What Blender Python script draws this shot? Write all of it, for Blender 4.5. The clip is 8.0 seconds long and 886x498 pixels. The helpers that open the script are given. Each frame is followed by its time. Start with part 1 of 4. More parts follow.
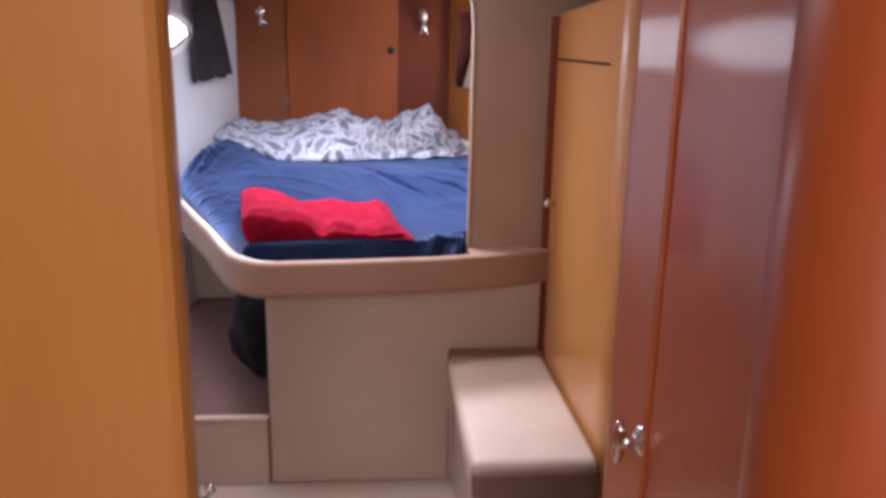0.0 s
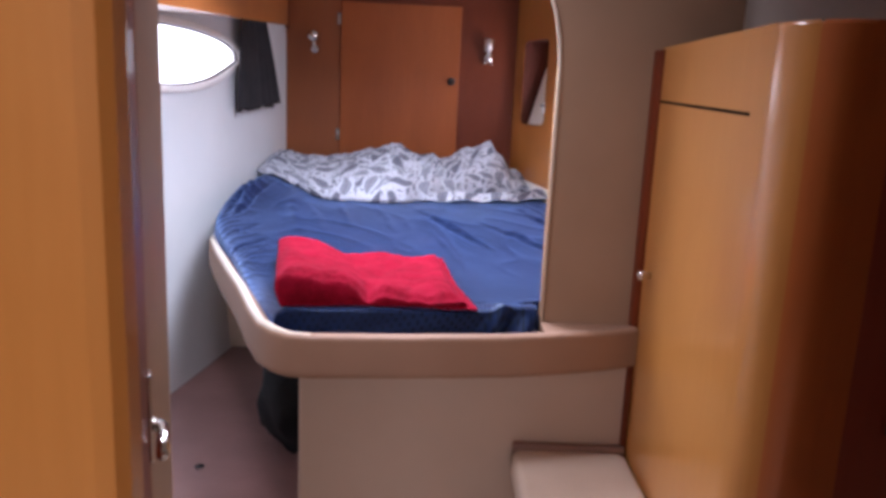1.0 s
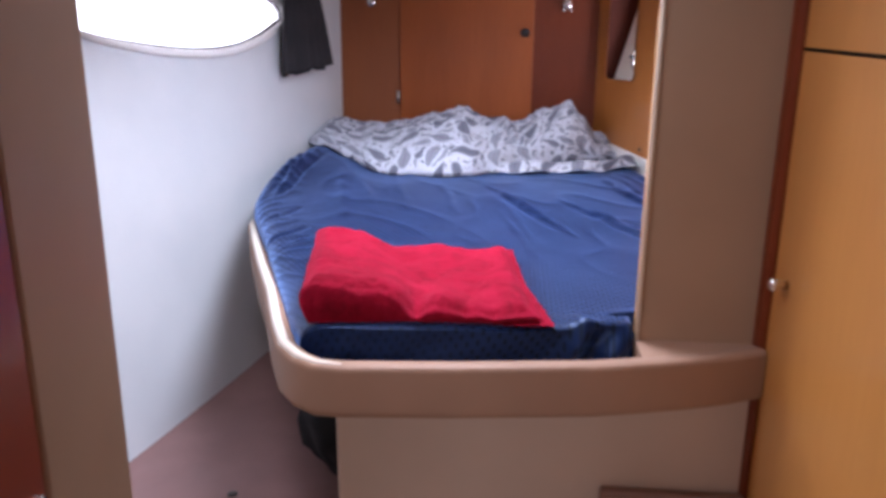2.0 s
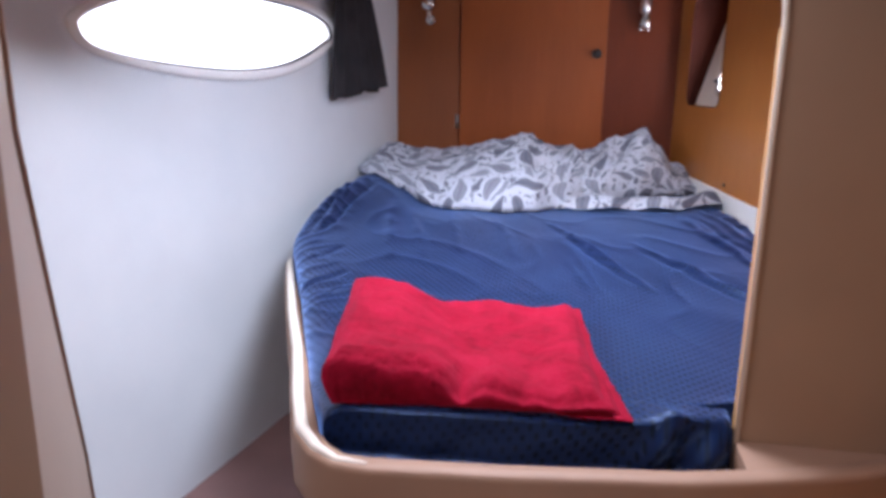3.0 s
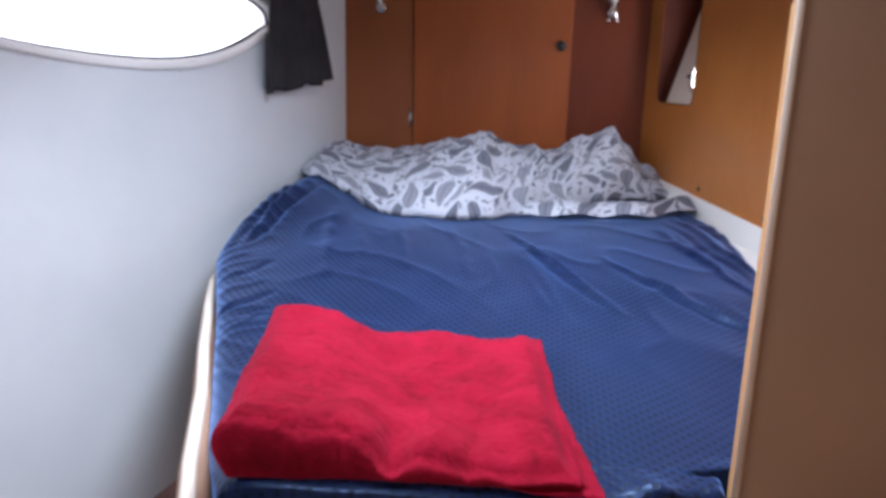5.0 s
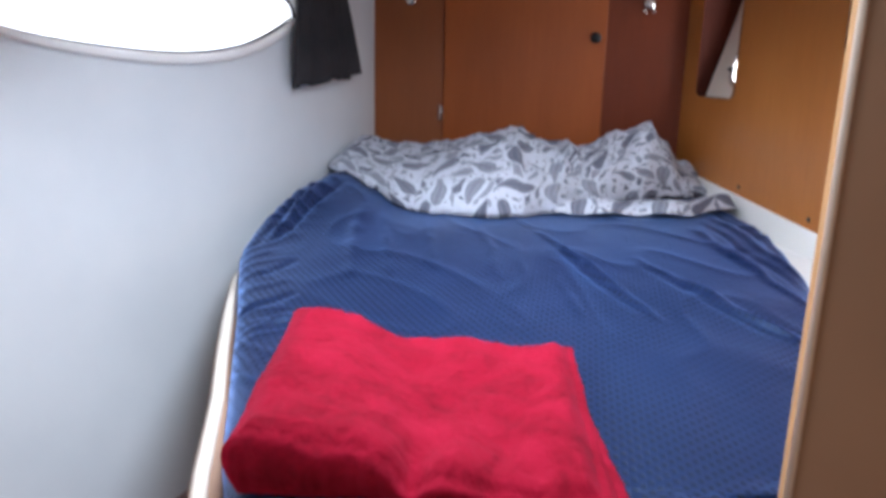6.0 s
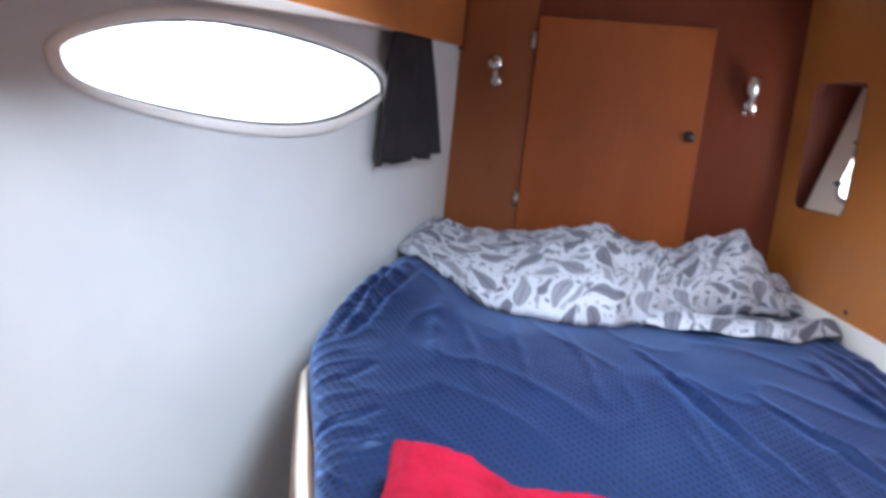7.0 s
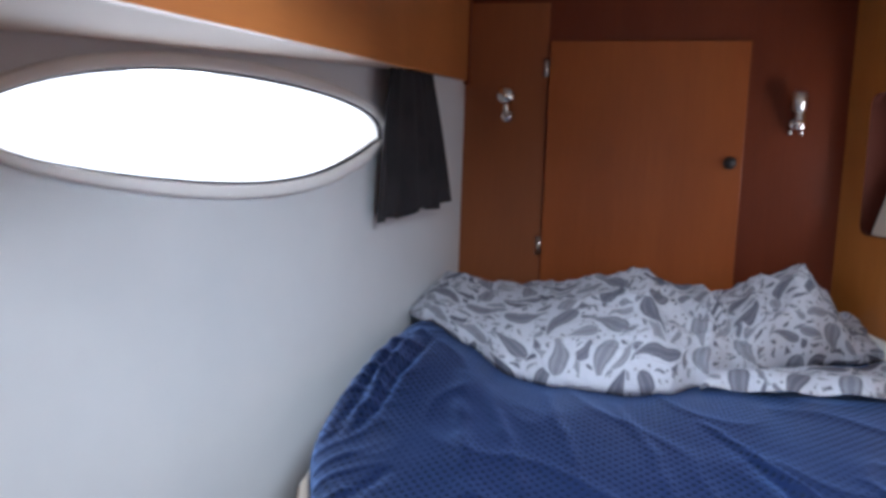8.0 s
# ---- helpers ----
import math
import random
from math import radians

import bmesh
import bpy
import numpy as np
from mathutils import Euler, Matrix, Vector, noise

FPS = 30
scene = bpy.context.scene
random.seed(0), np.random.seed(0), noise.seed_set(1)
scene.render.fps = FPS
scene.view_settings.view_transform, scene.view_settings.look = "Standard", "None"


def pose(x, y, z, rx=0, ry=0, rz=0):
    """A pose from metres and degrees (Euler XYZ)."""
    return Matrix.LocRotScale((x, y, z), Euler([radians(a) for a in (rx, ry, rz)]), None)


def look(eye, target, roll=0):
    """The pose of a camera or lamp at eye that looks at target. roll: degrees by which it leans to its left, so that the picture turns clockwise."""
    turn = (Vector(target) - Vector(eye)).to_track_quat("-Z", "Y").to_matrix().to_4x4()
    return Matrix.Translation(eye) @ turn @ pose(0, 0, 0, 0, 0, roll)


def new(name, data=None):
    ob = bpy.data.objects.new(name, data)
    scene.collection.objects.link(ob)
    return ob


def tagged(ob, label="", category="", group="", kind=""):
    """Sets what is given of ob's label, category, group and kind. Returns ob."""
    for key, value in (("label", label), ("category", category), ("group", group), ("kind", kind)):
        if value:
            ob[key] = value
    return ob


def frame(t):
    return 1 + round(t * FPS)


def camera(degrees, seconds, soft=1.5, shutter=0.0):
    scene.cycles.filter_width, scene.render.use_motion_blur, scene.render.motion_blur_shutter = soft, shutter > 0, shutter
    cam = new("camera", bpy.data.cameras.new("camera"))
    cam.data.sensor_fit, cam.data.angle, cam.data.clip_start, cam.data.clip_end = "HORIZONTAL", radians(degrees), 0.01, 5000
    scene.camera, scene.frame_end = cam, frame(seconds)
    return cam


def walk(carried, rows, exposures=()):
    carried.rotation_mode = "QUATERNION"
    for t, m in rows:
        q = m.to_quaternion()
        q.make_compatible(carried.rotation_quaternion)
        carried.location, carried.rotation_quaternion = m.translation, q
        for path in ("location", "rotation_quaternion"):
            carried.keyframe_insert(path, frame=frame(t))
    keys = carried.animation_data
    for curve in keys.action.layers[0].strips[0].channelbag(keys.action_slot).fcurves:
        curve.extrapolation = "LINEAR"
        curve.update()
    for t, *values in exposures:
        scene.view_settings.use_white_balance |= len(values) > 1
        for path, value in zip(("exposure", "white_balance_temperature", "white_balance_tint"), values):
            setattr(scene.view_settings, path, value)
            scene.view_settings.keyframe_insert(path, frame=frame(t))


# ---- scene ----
import functools

cam = camera(61.2, 8.0, soft=3.6, shutter=0.5)
PATH = [
    (0, (0.277, 0.034, 1.264), (0.43, 1.973, 0.798), 1.1),
    (0.1, (0.289, 0.067, 1.264), (0.437, 2.009, 0.806), 2.1),
    (0.2, (0.296, 0.102, 1.263), (0.439, 2.045, 0.813), 2.8),
    (0.3, (0.287, 0.127, 1.272), (0.442, 2.069, 0.822), 2.5),
    (0.4, (0.291, 0.165, 1.277), (0.426, 2.108, 0.824), 2.6),
    (0.5, (0.277, 0.206, 1.284), (0.394, 2.148, 0.819), 3.2),
    (0.6, (0.272, 0.237, 1.287), (0.366, 2.182, 0.833), 2.7),
    (0.7, (0.27, 0.271, 1.286), (0.33, 2.222, 0.853), 2.7),
    (0.9, (0.261, 0.344, 1.286), (0.291, 2.303, 0.886), 2.4),
    (1, (0.245, 0.38, 1.287), (0.275, 2.34, 0.887), 2.6),
    (1.2, (0.247, 0.451, 1.287), (0.234, 2.407, 0.869), 1.1),
    (1.5, (0.258, 0.585, 1.288), (0.177, 2.531, 0.831), 2.6),
    (1.8, (0.271, 0.686, 1.285), (0.122, 2.619, 0.793), 0.4),
    (2, (0.273, 0.753, 1.294), (0.093, 2.676, 0.774), 0.5),
    (2.2, (0.275, 0.801, 1.293), (0.047, 2.722, 0.784), 1.9),
    (3.3, (0.252, 1.065, 1.313), (-0.107, 2.975, 0.842), 0.4),
    (3.5, (0.253, 1.092, 1.304), (-0.093, 3.007, 0.843), -0.0),
    (4, (0.233, 1.121, 1.292), (0.0, 3.055, 0.837), 1.4),
    (4.5, (0.243, 1.198, 1.293), (0.024, 3.132, 0.832), 0.1),
    (4.7, (0.257, 1.218, 1.299), (0.029, 3.149, 0.831), 0.8),
    (5.8, (0.267, 1.289, 1.285), (-0.04, 3.19, 0.745), 1.3),
    (6, (0.263, 1.302, 1.295), (-0.071, 3.208, 0.789), 1.2),
    (6.2, (0.248, 1.34, 1.298), (-0.097, 3.26, 0.853), 1.1),
    (6.5, (0.166, 1.367, 1.32), (-0.169, 3.301, 0.936), 3.3),
    (7, (0.066, 1.439, 1.341), (-0.331, 3.368, 0.992), 5.9),
    (7.5, (0.041, 1.591, 1.332), (-0.418, 3.519, 1.065), 6.8),
    (8, (-0.001, 1.707, 1.347), (-0.443, 3.642, 1.101), 1.9),
]
walk(cam, [(t, look(eye, target, roll)) for t, eye, target, roll in PATH],
     exposures=[(0, 0.42, 6250, 26), (1, 0.28, 6150, 26), (2, 0.2, 6050, 24), (4.5, 0.0, 6000, 18), (6.5, 0.10, 6000, 12), (7.0, 0.2, 6000, 12), (7.5, -0.14, 6000, 12), (8, -0.38, 6000, 12)])

# ---- world and light ----
FLOOR = 0.07
world = bpy.data.worlds.new("sky")
scene.world = world
world.use_nodes = True
wn = world.node_tree.nodes
sky = wn.new("ShaderNodeTexSky")
sky.sky_type, sky.sun_disc = "NISHITA", False
sky.sun_elevation, sky.sun_rotation = radians(50), radians(-70)
world.node_tree.links.new(sky.outputs[0], wn["Background"].inputs[0])
wn["Background"].inputs[1].default_value = 0.15


def lamp(name, kind, m, energy, color, size=None):
    d = bpy.data.lights.new(name, kind)
    d.energy, d.color = energy, color
    if kind == "AREA":
        d.shape, d.size, d.size_y = "RECTANGLE", size[0], size[1]
    ob = new(name, d)
    ob.matrix_world = m
    return ob


sun = lamp("sun", "SUN", look((-3, 4, 5), (0, 2, 0)), 2.0, (1, 0.95, 0.88))
sun.data.angle = radians(0.6)
# daylight in the window and an unseen companionway behind; two fill lamps added overhead
def facing(at, direction):
    return look(at, Vector(at) + Vector(direction))


lamp("window_daylight", "AREA", facing((-1.05, 3.05, 1.68), (0.95, -0.20, -0.82)), 96, (0.88, 0.94, 1.0), (0.95, 0.42))
# added fill over the bed, standing in for an unseen hatch
hatch = lamp("overbed_fill", "AREA", facing((0.12, 2.50, 1.755), (-0.02, 0.02, -1)), 18, (0.84, 0.92, 1.0), (0.42, 0.42))
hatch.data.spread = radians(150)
# added fill that lifts the bench, floor and lower hull
entry = lamp("entry_fill", "AREA", facing((-0.18, 1.66, 1.985), (0, 0, -1)), 7.2, (0.96, 0.97, 1.0), (0.3, 0.3))
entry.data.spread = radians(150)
lamp("companionway_daylight", "AREA", facing((0.25, -1.05, 1.60), (0, 1, -0.3)), 15, (1.0, 0.94, 0.88), (0.9, 0.7))

# ---- materials ----
def material(name, base, rough=0.5, metal=0.0, coat=0.0, coat_rough=0.05):
    m = bpy.data.materials.new(name)
    m.use_nodes = True
    b = m.node_tree.nodes["Principled BSDF"]
    b.inputs["Base Color"].default_value = (*base, 1)
    b.inputs["Roughness"].default_value = rough
    b.inputs["Metallic"].default_value = metal
    b.inputs["Coat Weight"].default_value = coat
    b.inputs["Coat Roughness"].default_value = coat_rough
    return m


def node(m, kind, **inputs):
    n = m.node_tree.nodes.new(kind)
    for k, v in inputs.items():
        n.inputs[k.replace("_", " ")].default_value = v
    return n


def wire(m, a, b):
    m.node_tree.links.new(a, b)


def bsdf(m):
    return m.node_tree.nodes["Principled BSDF"]


def ramp(m, fac, stops):
    r = m.node_tree.nodes.new("ShaderNodeValToRGB")
    e = r.color_ramp.elements
    while len(e) < len(stops):
        e.new(0.5)
    for el, (p, c) in zip(e, stops):
        el.position, el.color = p, (*c, 1)
    wire(m, fac, r.inputs[0])
    return r.outputs[0]


def coords(m, scale=(1, 1, 1), uv=False):
    tc = m.node_tree.nodes.new("ShaderNodeTexCoord")
    mp = node(m, "ShaderNodeMapping", Scale=scale)
    wire(m, tc.outputs["UV" if uv else "Object"], mp.inputs[0])
    return mp.outputs[0]


def bump(m, height, strength=0.2, dist=0.002):
    b = node(m, "ShaderNodeBump", Strength=strength, Distance=dist)
    wire(m, height, b.inputs["Height"])
    wire(m, b.outputs[0], bsdf(m).inputs["Normal"])


def noise_tex(m, vec, scale, detail=4.0, rough=0.55, distort=0.0):
    n = node(m, "ShaderNodeTexNoise", Scale=scale, Detail=detail, Roughness=rough, Distortion=distort)
    wire(m, vec, n.inputs["Vector"])
    return n.outputs[0]


def wood(name, dark, mid, light, rough=0.38, coat=0.5, stretch=(9, 9, 0.8), coat_rough=0.1):
    m = material(name, mid, rough, 0, coat, coat_rough)
    v = coords(m, stretch)
    fine = noise_tex(m, v, 9.0, 8.0, 0.65, 0.4)
    broad = noise_tex(m, coords(m, (1.6, 1.6, 0.7)), 2.3, 3.0, 0.5, 0.8)
    mix = node(m, "ShaderNodeMath")
    mix.operation = "MULTIPLY_ADD"
    wire(m, fine, mix.inputs[0])
    mix.inputs[1].default_value = 0.34
    sc = node(m, "ShaderNodeMath")
    sc.operation = "MULTIPLY"
    wire(m, broad, sc.inputs[0])
    sc.inputs[1].default_value = 0.66
    wire(m, sc.outputs[0], mix.inputs[2])
    wire(m, ramp(m, mix.outputs[0], [(0.22, dark), (0.5, mid), (0.78, light)]), bsdf(m).inputs["Base Color"])
    bump(m, fine, 0.06, 0.001)
    return m


def mottled(name, a, b, scale, rough=0.6, bumpy=0.15, grain=180.0, coat=0.0):
    m = material(name, a, rough, 0, coat)
    v = coords(m)
    wire(m, ramp(m, noise_tex(m, v, scale, 5.0), [(0.35, a), (0.65, b)]), bsdf(m).inputs["Base Color"])
    bump(m, noise_tex(m, v, grain, 3.0), bumpy, 0.001)
    return m


HONEY = wood("honey_veneer", (0.44, 0.175, 0.034), (0.53, 0.225, 0.048), (0.61, 0.275, 0.066), 0.38, 0.75, (9, 9, 0.8), 0.16)
FASCIA = wood("red_honey_veneer", (0.36, 0.115, 0.026), (0.43, 0.145, 0.034), (0.51, 0.185, 0.048), 0.4, 0.4, (9, 0.8, 9), 0.16)
AMBER = wood("amber_veneer", (0.33, 0.108, 0.020), (0.41, 0.145, 0.029), (0.49, 0.19, 0.043), 0.42, 0.45, (9, 9, 0.8), 0.18)
DOORWOOD = wood("locker_door_veneer", (0.245, 0.056, 0.010), (0.312, 0.075, 0.0135), (0.372, 0.096, 0.018), 0.45, 0.12, (9, 9, 0.8), 0.3)
MAHOGANY = wood("mahogany", (0.100, 0.018, 0.005), (0.140, 0.025, 0.0065), (0.180, 0.035, 0.009), 0.45, 0.10, (9, 9, 0.8), 0.3)
GLOSS = wood("varnished_mahogany", (0.16, 0.024, 0.010), (0.20, 0.031, 0.012), (0.24, 0.040, 0.015), 0.4, 0.22, (9, 9, 0.8), 0.12)
bsdf(GLOSS).inputs["Specular IOR Level"].default_value = 0.2
bsdf(MAHOGANY).inputs["Specular IOR Level"].default_value = 0.22
bsdf(DOORWOOD).inputs["Specular IOR Level"].default_value = 0.25
GLOSSRED = wood("varnished_red_brown_door", (0.38, 0.088, 0.026), (0.45, 0.112, 0.034), (0.52, 0.14, 0.044), 0.45, 0.5, (9, 9, 0.8), 0.10)
# red wood brightened in its colour for a corner that little light reaches
CORNER = wood("brightened_corner_veneer", (0.44, 0.118, 0.028), (0.52, 0.15, 0.036), (0.60, 0.19, 0.048), 0.38, 0.7, (9, 9, 0.8), 0.12)
DARKWOOD = wood("dark_mahogany", (0.26, 0.058, 0.030), (0.33, 0.076, 0.038), (0.39, 0.096, 0.048), 0.35, 0.8)
REDWOOD = wood("red_orange_veneer", (0.27, 0.052, 0.010), (0.34, 0.070, 0.014), (0.41, 0.094, 0.020), 0.42, 0.35, (9, 9, 0.8), 0.25)
# mahogany darkened in its colour to keep the recesses shaded beside the port lamps
REVEAL = wood("darkened_reveal_wood", (0.045, 0.012, 0.008), (0.06, 0.016, 0.01), (0.075, 0.02, 0.013), 0.8, 0.0)
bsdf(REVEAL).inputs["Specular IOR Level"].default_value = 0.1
PLYEDGE = wood("plywood_edge", (0.40, 0.2, 0.07), (0.5, 0.27, 0.1), (0.58, 0.34, 0.14), 0.6, 0.0, (60, 4, 1))
HULL = mottled("white_hull_liner", (0.60, 0.625, 0.645), (0.66, 0.68, 0.695), 3.0, 0.55, 0.12, 60)
TAN = mottled("tan_gelcoat", (0.28, 0.165, 0.108), (0.325, 0.192, 0.126), 2.5, 0.6, 0.1, 220)
WALLTAN = mottled("tan_wall_panel", (0.285, 0.180, 0.113), (0.33, 0.21, 0.133), 2.5, 0.5, 0.1, 220)
BEIGE = mottled("beige_gelcoat", (0.47, 0.365, 0.292), (0.52, 0.405, 0.325), 2.5, 0.45, 0.1, 220)
CREAM = mottled("cream_gelcoat", (0.70, 0.62, 0.52), (0.76, 0.68, 0.58), 3.0, 0.35, 0.05, 150)
TAUPE = mottled("taupe_leatherette", (0.60, 0.47, 0.365), (0.66, 0.52, 0.41), 6.0, 0.5, 0.35, 420)
# dark tone that paints the bench's shade into its colour
SHADEBROWN = mottled("shade_brown_leatherette", (0.19, 0.105, 0.078), (0.24, 0.132, 0.098), 6.0, 0.5, 0.35, 420)
MAROON = mottled("maroon_vinyl_floor", (0.21, 0.115, 0.105), (0.27, 0.15, 0.137), 5.0, 0.4, 0.2, 300)
SOLE = mottled("pale_cabin_sole", (0.55, 0.45, 0.37), (0.62, 0.51, 0.42), 4.0, 0.4, 0.1, 120)
CEIL = mottled("ceiling_liner", (0.62, 0.60, 0.55), (0.68, 0.66, 0.6), 3.0, 0.7, 0.2, 200)
WHITEGEL = mottled("white_gelcoat", (0.82, 0.80, 0.76), (0.87, 0.85, 0.81), 3.0, 0.35, 0.05, 150)
CHROME = material("chrome", (0.72, 0.70, 0.67), 0.12, 1.0)
STEEL = material("brushed_steel", (0.55, 0.53, 0.5), 0.3, 1.0)
BLACK = mottled("black_plastic", (0.012, 0.012, 0.013), (0.022, 0.021, 0.022), 20.0, 0.4, 0.1)
GAPBLACK = material("dark_gap", (0.012, 0.008, 0.006), 0.95)
bsdf(GAPBLACK).inputs["Specular IOR Level"].default_value = 0.05
RUBBER = mottled("black_gasket", (0.015, 0.014, 0.02), (0.03, 0.028, 0.04), 20.0, 0.6, 0.1)
WINFRAME = mottled("white_window_frame", (0.84, 0.83, 0.80), (0.88, 0.87, 0.85), 8.0, 0.3, 0.03)
CURTAIN = mottled("charcoal_curtain_cloth", (0.011, 0.010, 0.012), (0.022, 0.019, 0.022), 14.0, 0.85, 0.5, 500)
BAG = mottled("black_bag_cloth", (0.006, 0.007, 0.008), (0.016, 0.017, 0.019), 9.0, 0.75, 0.5, 120)
bsdf(BAG).inputs["Specular IOR Level"].default_value = 0.2
MIRROR = material("mirror_silver", (0.88, 0.89, 0.88), 0.02, 1.0)
GLASS = material("window_glass", (0.95, 0.97, 1.0), 0.02)
bsdf(GLASS).inputs["Transmission Weight"].default_value = 1.0
bsdf(GLASS).inputs["IOR"].default_value = 1.45
DAY = bpy.data.materials.new("bright_daylight_outside")
DAY.use_nodes = True
_n = DAY.node_tree.nodes
_e = _n.new("ShaderNodeEmission")
_e.inputs[0].default_value, _e.inputs[1].default_value = (0.97, 0.98, 1.0, 1), 4.0
DAY.node_tree.links.new(_e.outputs[0], _n["Material Output"].inputs[0])


def sheet_material():
    m = material("navy_jacquard_sheet", (0.03, 0.07, 0.26), 0.42)
    b = bsdf(m)
    v = coords(m, (1, 1, 1), uv=True)
    sep = node(m, "ShaderNodeSeparateXYZ")
    wire(m, v, sep.inputs[0])

    def mth(op, a, bb):
        n = node(m, "ShaderNodeMath")
        n.operation = op
        for i, q in enumerate((a, bb)):
            if isinstance(q, (int, float)):
                n.inputs[i].default_value = q
            else:
                wire(m, q, n.inputs[i])
        return n.outputs[0]
    b.inputs["Specular IOR Level"].default_value = 0.45
    b.inputs["Specular Tint"].default_value = (0.38, 0.58, 1.0, 1)
    # woven lozenges: dark marks in offset rows on a lighter ground
    sx = mth("SINE", mth("MULTIPLY", sep.outputs[0], 2 * math.pi / 0.0195), 0)
    sy = mth("SINE", mth("MULTIPLY", mth("ADD", sep.outputs[1], mth("MULTIPLY", sep.outputs[0], 0.12)), 2 * math.pi / 0.0225), 0)
    mark = mth("MULTIPLY", mth("SUBTRACT", mth("MULTIPLY", sx, sy), 0.22), 3.2)
    mark = mth("MINIMUM", mth("MAXIMUM", mark, 0.0), 1.0)
    patch = noise_tex(m, v, 2.6, 3.0)
    patch = mth("MINIMUM", mth("MAXIMUM", mth("ADD", mth("MULTIPLY", patch, 3.4), -0.85), 0.42), 1.0)
    fac = mth("SUBTRACT", 1.0, mth("MULTIPLY", mark, patch))
    wire(m, ramp(m, fac, [(0.05, (0.0014, 0.0025, 0.009)), (0.6, (0.0030, 0.007, 0.030)), (1.0, (0.0038, 0.010, 0.044))]), b.inputs["Base Color"])
    wire(m, ramp(m, fac, [(0.1, (0.60, 0.60, 0.60)), (0.9, (0.34, 0.34, 0.34))]), b.inputs["Roughness"])
    wire(m, ramp(m, fac, [(0.1, (0.08, 0.08, 0.08)), (0.9, (1.0, 1.0, 1.0))]), b.inputs["Sheen Weight"])
    b.inputs["Sheen Roughness"].default_value = 0.40
    b.inputs["Sheen Tint"].default_value = (0.23, 0.44, 1.0, 1)
    weave = noise_tex(m, v, 14.0, 5.0, 0.6)
    bump(m, mth("ADD", fac, mth("MULTIPLY", weave, 1.2)), 0.35, 0.0025)
    return m


def towel_material():
    m = material("red_terry_towel", (0.55, 0.012, 0.03), 0.95)
    b = bsdf(m)
    b.inputs["Specular IOR Level"].default_value = 0.1
    v = coords(m)
    nap = noise_tex(m, v, 11.0, 6.0, 0.62, 0.6)
    tuft = noise_tex(m, v, 95.0, 5.0, 0.7)
    both = node(m, "ShaderNodeMath")
    both.operation = "MULTIPLY_ADD"
    wire(m, tuft, both.inputs[0])
    both.inputs[1].default_value = 0.30
    half = node(m, "ShaderNodeMath")
    half.operation = "MULTIPLY"
    wire(m, nap, half.inputs[0])
    half.inputs[1].default_value = 0.70
    wire(m, half.outputs[0], both.inputs[2])
    wire(m, ramp(m, both.outputs[0], [(0.34, (0.15, 0.0015, 0.009)), (0.5, (0.25, 0.0035, 0.018)), (0.66, (0.34, 0.007, 0.030))]), b.inputs["Base Color"])
    b.inputs["Sheen Weight"].default_value = 0.16
    b.inputs["Sheen Roughness"].default_value = 0.5
    b.inputs["Sheen Tint"].default_value = (1.0, 0.12, 0.24, 1)
    bump(m, both.outputs[0], 1.0, 0.012)
    return m


